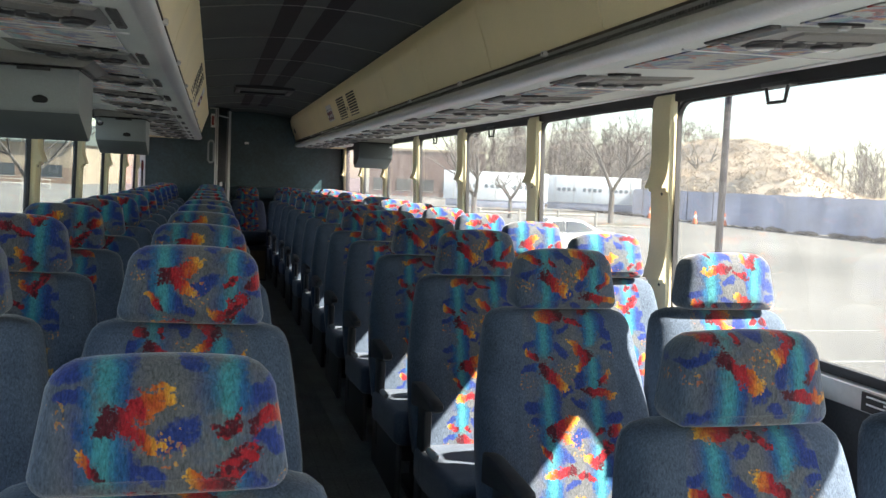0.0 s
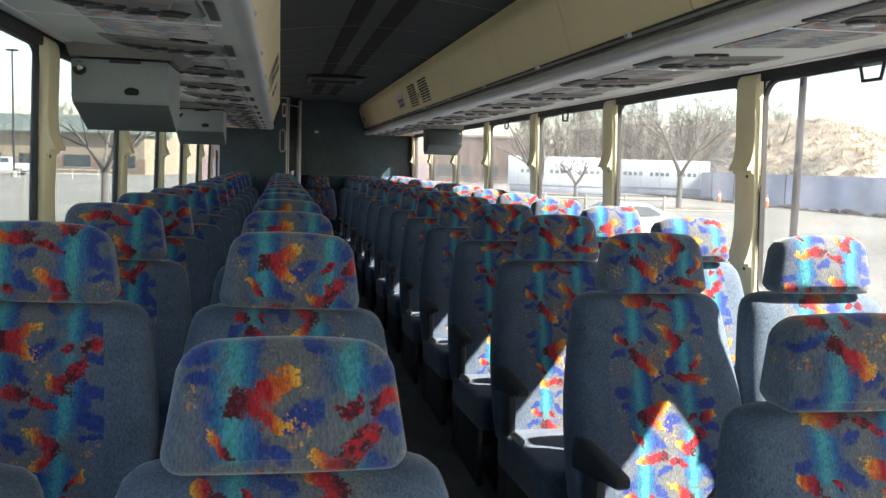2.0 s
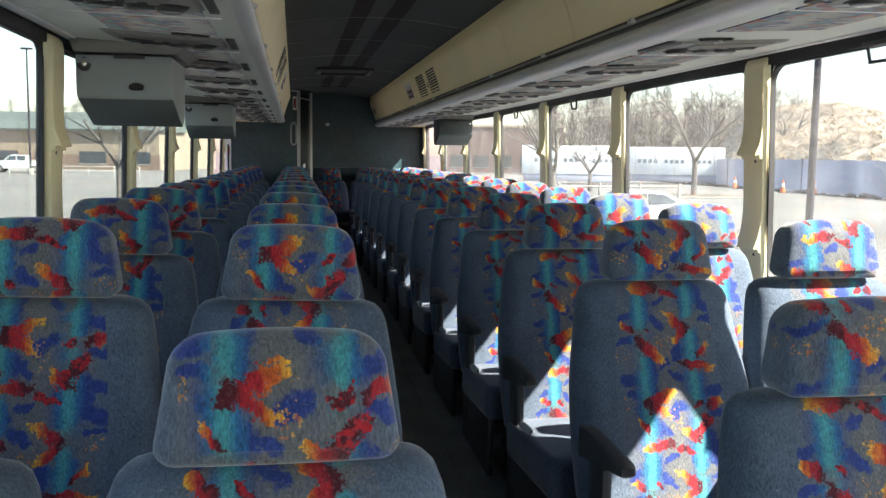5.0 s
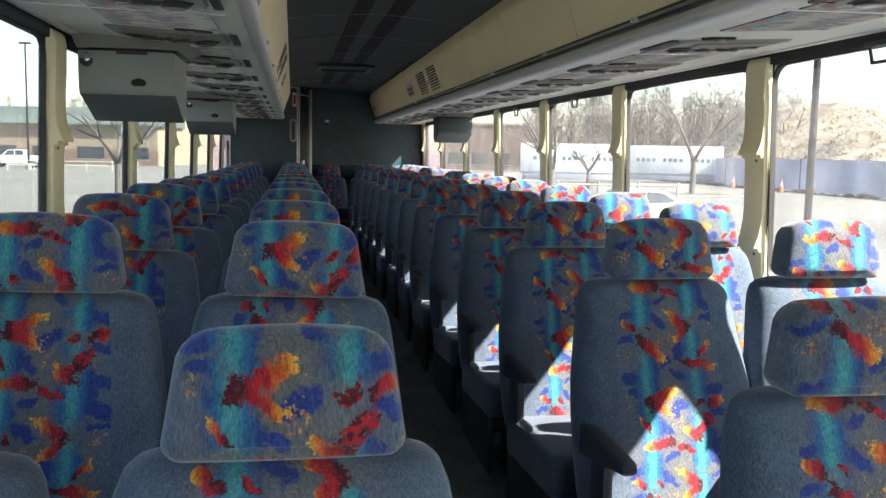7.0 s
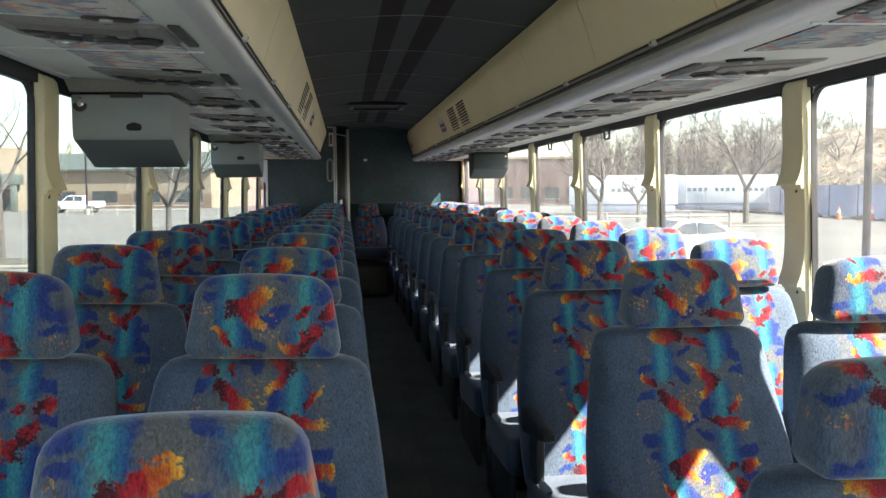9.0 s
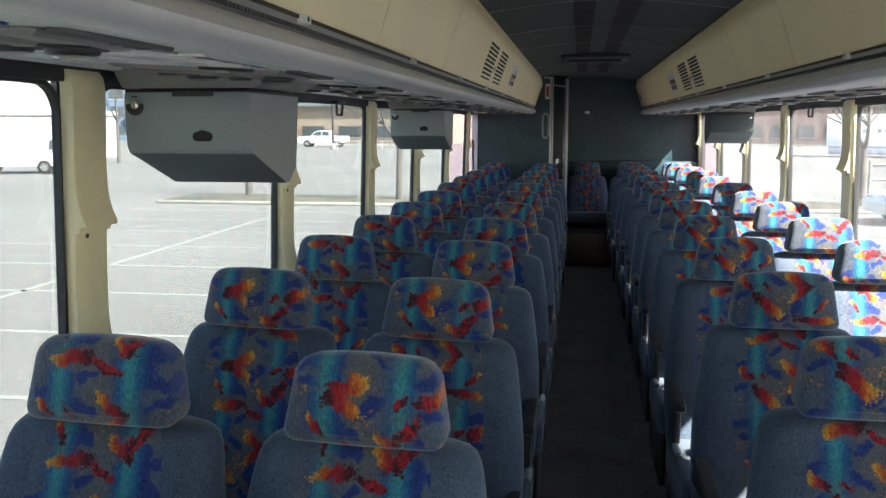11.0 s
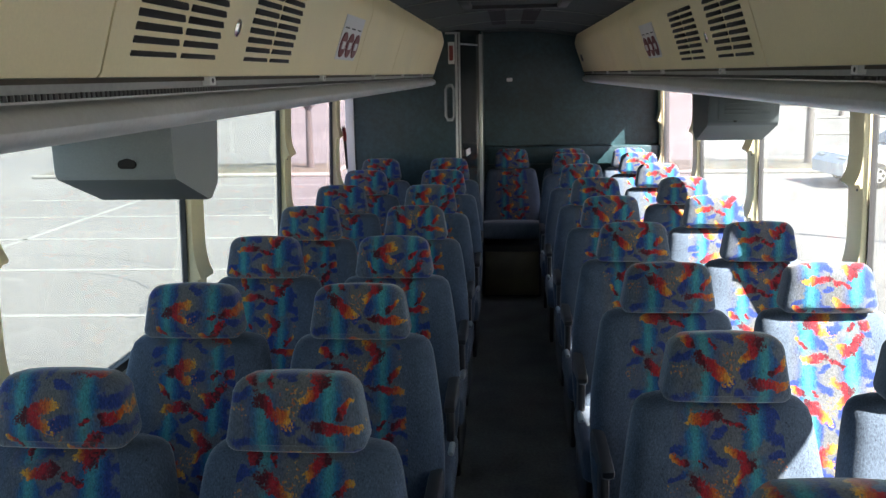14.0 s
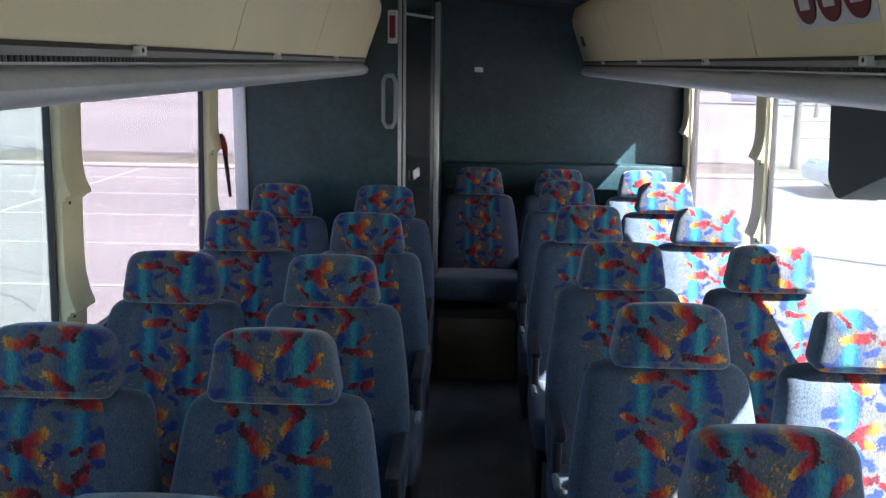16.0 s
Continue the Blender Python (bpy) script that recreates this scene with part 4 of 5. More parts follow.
def double_seat(aisle, group):
    """Two reclining places on one frame, facing the front; aisle: the side (+1 or -1) of its outer armrest."""
    th = thing("double_seat", "double coach seat in grey-blue velour with a bright printed middle", "bus seat", group)
    for dx in (-0.2425, 0.2425):
        hx = pose(dx, 0, 0)
        place = ("aisle" if dx * aisle > 0 else "window") + ("_left" if aisle > 0 else "_right")
        part("headrest", HEAD_CUT[place], None, th, "headrest in printed velour", at=hx)
        part("backrest", BACK, None, th, at=hx)
        part("back_panel", PANEL_CUT[place], None, th, "printed velour middle of the back", at=hx)
        part("seat_cushion", CUSHION, None, th, at=hx)
    for dx in (0.464 * aisle, 0.0):
        part("armrest", ARM, None, th, "black plastic armrest", at=pose(dx, 0, 0))
    part("side_shield", SHELL, None, th, at=pose(0.455 * aisle, 0, 0))
    part("lower_back", SUN_BLOCK, None, th, "dark box added behind the cushions to block sun flecks")
    part("recline_lever", KNOB, None, th, "grey recline lever", at=pose(0.468 * aisle, 0, 0))
    part("seat_frame", FRAME, None, th)
    for dx in (-0.30, 0.30):
        part("leg", LEG, None, th, at=pose(dx, 0, 0))
    return th


def row_y(k):
    return 11.0 - (k - 1) * PITCH


LX, RX = -0.728, 0.667
left_seat = double_seat(1, "double seats along the bus")
left_seat.matrix_basis = pose(LX, row_y(1), -0.012)
for k in range(2, 13):
    copy_thing(left_seat, pose(LX - 0.004 * (k > 8) - 0.005 * (k > 10) + 0.012 * (k < 3) - 0.0102 * min(3, max(0, k - 7)), row_y(k), -0.012 + 0.005 * min(3, max(0, k - 7)), 0, 0.55 * min(3, max(0, k - 7)), 0.4 * math.sin(k * 1.7)))
copy_thing(left_seat, pose(-0.752, 1.83, -0.062))
right_seat = double_seat(-1, "double seats along the bus")
right_seat.matrix_basis = pose(RX - 0.03, row_y(1) + 0.335, -0.016)
for k in range(2, 13):
    copy_thing(right_seat, pose(RX + 0.004 * math.sin(k * 1.3) + 0.014 * (k == 12) - 0.022 * (k == 2), row_y(k) + 0.305, -0.016, 0, 0, 0.4 * math.sin(k * 2.3)))
copy_thing(right_seat, pose(0.65, 2.06, -0.075))
copy_thing(right_seat, pose(RX, 12.08, -0.045))

rear_seat = thing("rear_seat", "single rear coach seat in grey velour with a printed middle", "bus seat")
for nm, me, lb in (("headrest", HEAD_CUT["aisle_left"], "headrest in printed velour"), ("backrest", BACK, ""), ("back_panel", PANEL_CUT["aisle_right"], "printed velour middle of the back"), ("seat_cushion", CUSHION, "")):
    part(nm, me, None, rear_seat, lb, at=pose(0, 0, 0.125, -3, 0, 0) if nm == "seat_cushion" else None)
part("seat_base", boxed(-0.225, 0.225, -0.58, -0.05, 0.04, 0.455, 0.015), M_PLASTIC, rear_seat, "black plastic box base")
part("base_panel", boxed(-0.205, 0.205, -0.588, -0.578, 0.06, 0.40, 0.004), M_BROWN, rear_seat, "glossy brown access panel")
rear_seat.matrix_basis = pose(-0.044, 12.04, -0.04)

# ---- toilet cubicle at the back ----
TY = 11.30
cub = thing("toilet_cubicle", "dark laminate toilet cubicle with aluminium corner posts", "cubicle", kind="structure")
part("front_wall", boxed(CX - WALL + 0.03, -0.455, TY, TY + 0.03, 0.0, 2.03), M_BULK, cub)
bm = boxed(-0.243, 0.243, -0.012, 0.012, 0.0, 2.03)
part("door", bm, M_GLOSSDOOR, cub, "narrow dark door with a glossy face", smooth=False, at=pose(-0.372, 11.535, 0, 0, 0, 73))
part("side_wall", boxed(-0.315, -0.275, 11.77, YB, 0.0, 2.03), M_BULK, cub)
for x, y, a in ((-0.443, TY - 0.008, 0), (-0.424, TY + 0.016, 0)):
    part("corner_post", boxed(x - 0.0085, x + 0.0085, y - 0.008, y + 0.012, 0.0, 2.0, 0.003), M_ALU, cub, "bright aluminium post")
part("rear_post", boxed(-0.303, -0.268, 11.745, 11.775, 0.0, 2.0, 0.005), M_ALU, cub, "bright aluminium post")
part("top_rail", boxed(-0.52, -0.43, TY - 0.02, TY, 1.985, 2.0, 0.003), M_ALU, cub)
bm = bmesh.new()
tube(bm, [(-0.418, 11.345, 1.918), (-0.306, 11.712, 1.918)], 0.007, 8)
part("door_rail", bm, M_ALU, cub, "thin aluminium rail over the door")
bm = bmesh.new()
ring = [(-0.492 + dx, TY - 0.022, 1.50 + dz) for dx, dz in ((-0.014, 0.125), (0.014, 0.125), (0.03, 0.095), (0.03, -0.095), (0.014, -0.125), (-0.014, -0.125), (-0.03, -0.095), (-0.03, 0.095), (-0.014, 0.125))]
tube(bm, ring, 0.010, 8)
for dz in (0.12, -0.12):
    tube(bm, [(-0.492, TY - 0.022, 1.50 + dz), (-0.492, TY + 0.001, 1.50 + dz)], 0.010, 8)
part("grab_handle", bm, M_TV, cub, "dark oval grab handle")
part("switch_plate", boxed(-0.04, 0.04, -0.006, 0.006, -0.024, 0.024, 0.004), M_WHITE, cub, "tilted white switch plate", at=pose(-0.372, 11.46, 1.128, 0, -9, 73))
sign = part("exit_sign", boxed(-0.50, -0.455, TY - 0.03, TY, 1.775, 1.93, 0.004), M_WHITE, cub, "small white and red sign box")
part("sign_face", boxed(-0.492, -0.463, TY - 0.033, TY - 0.028, 1.80, 1.905, 0.002), M_REDSIGN, sign, "red sign face")
part("edge_trim", boxed(CX - WALL + 0.008, CX - WALL + 0.07, TY - 0.02, TY, 0.8, 1.62, 0.004), M_WHITE, cub, "white edge strip beside the window")

hatch = thing("roof_hatch", "dark roof hatch frame set into the ceiling", "roof hatch", kind="structure")
for x0, x1, y0, y1 in ((-0.29, 0.22, 8.73, 8.79), (-0.29, 0.22, 9.25, 9.31), (-0.29, -0.24, 8.79, 9.25), (0.17, 0.22, 8.79, 9.25)):
    part("frame_bar", boxed(x0, x1, y0, y1, 2.012, 2.05, 0.008), M_PLASTIC, hatch)
part("hatch_lid", boxed(-0.25, 0.18, 8.78, 9.26, 2.03, 2.045, 0.004), M_CEIL, hatch)


# ---- monitors ----
def monitor(s, y, ribs=False):
    th = thing("ceiling_monitor", "grey plastic monitor housing hung under the luggage rack", "monitor", "monitors under the racks")
    x0, x1 = sorted((CX + s * 0.862, CX + s * 1.172))
    prof = [(y, 1.598), (y - 0.004, 1.585), (y, 1.472), (y + 0.012, 1.455), (y + 0.245, 1.372), (y + 0.27, 1.372), (y + 0.33, 1.41), (y + 0.36, 1.598)]
    bm = bmesh.new()
    rings = []
    for x, k in ((x0, 0.985), (x0 + 0.006, 1.0), (x1 - 0.006, 1.0), (x1, 0.985)):
        rings.append([bm.verts.new((x, y + 0.17 + (py - y - 0.17) * k, 1.48 + (pz - 1.48) * k)) for py, pz in prof])
    for a, b in zip(rings, rings[1:]):
        for j in range(len(prof)):
            # The sloping underside takes the colour with shade in it.
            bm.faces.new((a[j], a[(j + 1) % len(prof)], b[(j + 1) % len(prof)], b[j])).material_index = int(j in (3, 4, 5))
    bm.faces.new(rings[0][::-1]), bm.faces.new(rings[-1])
    bmesh.ops.recalc_face_normals(bm, faces=bm.faces)
    # ribs: the right monitor, its whole shell coloured for shade.
    shell = M_TVSHADED if ribs else M_TV
    part("housing", bm, [shell, M_TVUNDERSHADE], th, "grey shell with a sloping underside, shade put into its colour")
    part("bracket", boxed(x0 + 0.02, x1 - 0.03, y + 0.03, y + 0.33, 1.597, 1.612, 0.004), M_DARK, th, "dark mounting bracket")
    bm = bmesh.new()
    xa, xc = CX + s * 0.80, CX + s * 1.19
    lo = [bm.verts.new(p) for p in ((CX + s * 0.85, y + 0.004, 1.608), (CX + s * 1.178, y + 0.004, 1.608), (CX + s * 1.178, y + 0.36, 1.608), (CX + s * 0.85, y + 0.36, 1.608))]
    hi = [bm.verts.new(p) for p in ((xa, y - 0.02, 1.640), (xc, y - 0.02, 1.654), (xc, y + 0.40, 1.654), (xa, y + 0.40, 1.640))]
    bm.faces.new(lo), bm.faces.new(hi[::-1])
    for j in range(4):
        bm.faces.new((lo[j], lo[(j + 1) % 4], hi[(j + 1) % 4], hi[j]))
    bmesh.ops.recalc_face_normals(bm, faces=bm.faces)
    part("mount", bm, M_SURROUND, th, "grey moulded mount under the rack", smooth=False)
    part("top_flange", boxed(x0 - 0.004, x1 + 0.004, y + 0.01, y + 0.35, 1.596, 1.604, 0.002), M_RUBBER, th)
    xb = CX + s * 1.145
    bm = bmesh.new()
    disc(bm, (xb + 0.002, y - 0.009, 1.569), (0, -1, 0), 0.010, 0.008, 16)
    part("lock", bm, M_CHROME, th, "chrome lock")
    bm = bmesh.new()
    disc(bm, (xb, y - 0.003, 1.567), (0, -1, 0), 0.023, 0.010, 20)
    part("lock_ring", bm, M_PLASTIC, th)
    xs = CX + s * 0.98
    bm = pad(rounded_outline(0.024, 0.024, -0.011, 0.011, 0.0105, 0.0105), -0.004, 0.006, 0.002, -0.002)
    if ribs:
        bmesh.ops.scale(bm, vec=(0.3, 1, 0.6), verts=bm.verts)
        bmesh.ops.translate(bm, vec=(0, 0, -0.018), verts=bm.verts)
    bmesh.ops.translate(bm, vec=(xs, y - 0.001, 1.495), verts=bm.verts)
    part("finger_slot", bm, M_DARK, th, "black oval slot")
    part("hinge", boxed(CX + s * 1.0 - 0.05, CX + s * 1.0 + 0.05, y - 0.008, y + 0.01, 1.588, 1.602, 0.002), M_PLASTIC, th)
    part("screen", boxed(x0 + 0.025, x1 - 0.025, y + 0.352, y + 0.356, 1.43, 1.585), M_DARK, th, "black screen")
    if ribs:
        xa, xc = sorted((CX + s * 0.905, CX + s * 1.15))
        part("front_panel", boxed(xa, xc, y - 0.007, y + 0.002, 1.478, 1.592, 0.003), shell, th)
        for i in range(5):
            xa, xc = sorted((CX + s * 0.93, CX + s * 1.13))
            part("rib", boxed(xa, xc, y - 0.013, y + 0.002, 1.505 + 0.016 * i, 1.511 + 0.016 * i, 0.002), shell, th)
    return th


monitor(-1, 3.93)
monitor(-1, 6.93)
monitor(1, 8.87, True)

plate = tagged(part("ledge_notice", lean(sbox(1, WALL - 0.043, WALL - 0.036, 2.50, 2.68, 0.742, 0.792), 1), M_DARK, smooth=False), "small dark notice plate with pale lines on the window ledge", "notice")
for i in range(4):
    part("text_bar", lean(sbox(1, WALL - 0.045, WALL - 0.0425, 2.515, 2.60 + 0.06 * (i % 2), 0.750 + 0.010 * i, 0.7545 + 0.010 * i), 1), M_WHITE, plate, smooth=False)


# ---- emergency strap by the last window, badge at the rack's end ----
strap = tagged(part("emergency_strap", tube(bmesh.new(), [(-1.205, 10.86, 1.36), (-1.207, 10.90, 1.31), (-1.210, 10.95, 1.20), (-1.213, 11.0, 1.06)], [0.008, 0.011, 0.010, 0.008], 8), M_RUBBER),
               "dark emergency strap hanging beside the rear window", "strap")
part("red_grip", tube(bmesh.new(), [(-1.202, 10.865, 1.352), (-1.204, 10.90, 1.31), (-1.206, 10.922, 1.262)], [0.010, 0.0135, 0.012], 10), M_REDSIGN, strap, "dull red grip")
bm = bmesh.new()
vs = [bm.verts.new((CX + face_x(z) - 0.006, y, z)) for y, z in ((11.80, 1.785), (11.90, 1.785), (11.90, 1.835), (11.80, 1.835))]
ws = [bm.verts.new(v.co + Vector((0.004, 0, 0))) for v in vs]
bm.faces.new(vs), bm.faces.new(ws[::-1])
for j in range(4):
    bm.faces.new((vs[j], vs[(j + 1) % 4], ws[(j + 1) % 4], ws[j]))
bmesh.ops.recalc_face_normals(bm, faces=bm.faces)
part("rack_badge", bm, M_MODULE, rack_right, "small dark badge", smooth=False)

# ---- outside ----
M_ASPHALT = material("sunlit_asphalt", (0.138, 0.135, 0.129), 0.9, grain=0.2, grain_scale=8, stain=0.22, stain_scale=0.12, bump=0.2, bump_scale=30)
M_LINE = material("parking_line_paint", (0.215, 0.215, 0.205), 0.7, grain=0.15, grain_scale=12, stain=0.1)
M_KERB = material("concrete_kerb", (0.24, 0.235, 0.22), 0.85, grain=0.12, grain_scale=20, stain=0.12)
M_GRASS = material("winter_grass", (0.09, 0.083, 0.062), 0.95, grain=0.35, grain_scale=6, stain=0.3, stain_scale=0.6)
M_BARK = material("grey_bark", (0.052, 0.046, 0.045), 0.9, grain=0.25, grain_scale=30, stain=0.2)
M_TRUNK = material("pale_grey_bark", (0.088, 0.08, 0.076), 0.9, grain=0.3, grain_scale=30, stain=0.25, stain_scale=4)
M_WOODS = material("bare_winter_twigs", (0.105, 0.09, 0.085), 0.95, grain=0.3, grain_scale=2, stain=0.25, stain_scale=0.2)
M_HILL = material("dry_scrub_hill", (0.31, 0.26, 0.21), 0.95, grain=0.35, grain_scale=1.2, stain=0.3, stain_scale=0.15)
M_FENCE = material("blue_grey_fence_cloth", (0.27, 0.30, 0.39), 0.85, grain=0.12, grain_scale=3, stain=0.2, stain_scale=0.4)
M_CARWHITE = material("white_car_paint", (0.52, 0.53, 0.54), 0.25, grain=0.02, stain=0.03, spec=0.6)
M_CARSILVER = material("silver_truck_paint", (0.5, 0.52, 0.54), 0.3, 0.3, grain=0.02, stain=0.03)
M_CARGLASS = material("dark_car_glass", (0.05, 0.06, 0.07), 0.08, grain=0.05)
M_TYRE = material("tyre_rubber", (0.02, 0.02, 0.02), 0.8, grain=0.2)
M_BRICK = material("red_brick_wall", (0.125, 0.085, 0.082), 0.85, grain=0.2, grain_scale=3, stain=0.15, stain_scale=0.3)
M_STUCCO = material("cream_store_wall", (0.27, 0.225, 0.175), 0.85, grain=0.1, grain_scale=3, stain=0.12, stain_scale=0.3)
M_TANBASE = material("tan_store_plinth", (0.20, 0.145, 0.115), 0.85, grain=0.15, grain_scale=3, stain=0.2, stain_scale=0.3)
M_ROOFGREEN = material("grey_green_roof", (0.085, 0.105, 0.10), 0.7, grain=0.15, grain_scale=2, stain=0.15, stain_scale=0.3)
M_BLUEHOUSE = material("blue_siding", (0.075, 0.115, 0.18), 0.7, grain=0.1, grain_scale=4, stain=0.12)
M_PALEWALL = material("pale_building_wall", (0.42, 0.415, 0.40), 0.8, grain=0.08, grain_scale=3, stain=0.1, stain_scale=0.3)
M_POLE = material("grey_pole_steel", (0.034, 0.032, 0.042), 0.9, 0.0, spec=0.05, grain=0.1, stain=0.1)
M_CONE = material("orange_cone", (0.75, 0.16, 0.05), 0.6, grain=0.1)
M_TRAILER = material("pale_trailer_panel", (0.62, 0.66, 0.70), 0.5, grain=0.08, grain_scale=2, stain=0.1, stain_scale=0.4)
M_INK = material("grey_marking_ink", (0.14, 0.17, 0.20), 0.6, grain=0.1)

bm = bmesh.new()
bmesh.ops.create_grid(bm, x_segments=24, y_segments=24, size=900)
bmesh.ops.translate(bm, vec=(0, 300, GROUND), verts=bm.verts)
ground = tagged(part("ground", bm, M_ASPHALT, smooth=False), "sun-bleached grey asphalt of a wide parking lot", "parking lot", kind="structure")


def line(x0, y0, x1, y1, w=0.12):
    a, b = Vector((x0, y0, 0)), Vector((x1, y1, 0))
    d = (b - a).normalized()
    nrm = Vector((-d.y, d.x, 0)) * w / 2
    bm = bmesh.new()
    lo = [bm.verts.new(p + Vector((0, 0, GROUND + 0.001))) for p in (a - nrm, b - nrm, b + nrm, a + nrm)]
    hi = [bm.verts.new(v.co + Vector((0, 0, 0.006))) for v in lo]
    bm.faces.new(hi)
    for j in range(4):
        bm.faces.new((lo[j], lo[(j + 1) % 4], hi[(j + 1) % 4], hi[j]))
    bmesh.ops.recalc_face_normals(bm, faces=bm.faces)
    return tagged(part("parking_line", bm, M_LINE, smooth=False), "worn white painted parking bay line on asphalt", "road marking", "parking bay lines", "structure")


line(-9.3, 6.0, -9.25, 31.0)
for i in range(9):
    y = 7.1 + 2.72 * i
    line(-14.6, y - 0.1, -4.4, y + 0.12)
for i in range(7):
    y = 4 + 2.75 * i
    line(6.5, y + 0.1, 12.0, y)


def island(x0, x1, y0, y1, name="kerb_island"):
    th = thing(name, "low concrete kerbed island with dry winter grass", "kerb island", kind="structure")
    bm = boxed(x0, x1, y0, y1, GROUND, GROUND + 0.11, 0.04, )
    part("kerb", bm, M_KERB, th)
    bm = boxed(x0 + 0.16, x1 - 0.16, y0 + 0.16, y1 - 0.16, GROUND + 0.06, GROUND + 0.125, 0.02)
    part("grass_bed", bm, M_GRASS, th)
    return th


island(-14.8, -5.3, 31.0, 34.2)
island(4.5, 10.8, 30.8, 34.0)
island(22.5, 28.0, 53.0, 57.0)


def bare_tree(x, y, height, seed, spread=1.0, trunk=0.13, fork=0.34, twigs=True):
    """A leafless tree: tapered trunk, forking limbs and fine twigs."""
    rnd = random.Random(seed)
    th = thing("bare_tree", "leafless grey-barked winter tree in the parking lot", "tree", at=pose(x, y, GROUND))
    wood, fine = bmesh.new(), bmesh.new()

    def grow(bm, p, d, length, r, depth):
        pts, rads, q, e = [p], [r], p.copy(), d.copy()
        for i in range(4):
            e = (e + Vector((rnd.uniform(-1, 1), rnd.uniform(-1, 1), rnd.uniform(-0.5, 0.9))) * 0.13).normalized()
            q = q + e * length / 4
            pts.append(q.copy())
            rads.append(r * (1 - 0.13 * (i + 1)))
        tube(bm, pts, rads, 7 if depth < 2 else (5 if depth < 3 else 3))
        if depth >= 5:
            return
        for i in range(3 if depth < 4 else 2):
            at_ = rnd.choice((2, 3, 4, 4))
            ax = Vector((rnd.uniform(-1, 1), rnd.uniform(-1, 1), 0)).normalized()
            e2 = (e + ax * rnd.uniform(0.5, 1.05) * spread + Vector((0, 0, rnd.uniform(-0.1, 0.35)))).normalized()
            grow(fine if depth >= 1 else wood, pts[at_], e2, length * rnd.uniform(0.58, 0.8), rads[at_] * 0.62, depth + 1)
    base = Vector((0, 0, 0))
    tube(wood, [base, Vector((0, 0, 0.25)), Vector((rnd.uniform(-0.05, 0.05), 0, height * fork))], [trunk * 1.35, trunk * 1.05, trunk * 0.85], 10)
    top = Vector((0, 0, height * fork))
    for i in range(4):
        a = 2 * math.pi * (i + rnd.random() * 0.6) / 4
        grow(wood, top.copy(), Vector((math.cos(a) * 0.55 * spread, math.sin(a) * 0.55 * spread, 0.9)).normalized(), height * 0.27, trunk * 0.62, 1)
    part("trunk", wood, M_TRUNK, th)
    part("crown", fine, M_BARK, th, "fine bare twigs")
    return th


bare_tree(-12.3, 33.5, 8.2, 3, spread=1.25, trunk=0.13, fork=0.3)
bare_tree(-6.4, 32.6, 8.0, 5, spread=1.6, trunk=0.115, fork=0.24)
bare_tree(9.0, 32.5, 7.0, 8, spread=1.3, trunk=0.115, fork=0.28)
bare_tree(25.3, 55.2, 15.0, 11, spread=1.25, trunk=0.19, fork=0.15)
bare_tree(20.5, 62.0, 6.8, 17, spread=1.6, trunk=0.15, fork=0.2)
bare_tree(49.0, 84.0, 10.5, 29, trunk=0.2)
bare_tree(-32.0, 60.0, 8.5, 37, spread=1.0, trunk=0.11)


def wheel(th, x, y, r, paint):
    bm = bmesh.new()
    tube(bm, [(x, y - 0.11, r), (x, y - 0.09, r), (x, y + 0.09, r), (x, y + 0.11, r)], [r * 0.88, r, r, r * 0.88], 24)
    w = part("wheel", bm, M_TYRE, th)
    for sg in (-1, 1):
        bm = bmesh.new()
        tube(bm, [(x, y + sg * 0.085, r), (x, y + sg * 0.118, r)], [r * 0.60, r * 0.56], 20)
        part("rim", bm, M_CHROME, w, "alloy rim")
        for i in range(5):
            a = 2 * math.pi * i / 5
            bm = bmesh.new()
            tube(bm, [(x + 0.35 * r * math.cos(a), y + sg * 0.1195, r + 0.35 * r * math.sin(a)), (x + 0.35 * r * math.cos(a), y + sg * 0.122, r + 0.35 * r * math.sin(a))], [r * 0.13, r * 0.13], 8)
            part("rim_gap", bm, M_TYRE, w)


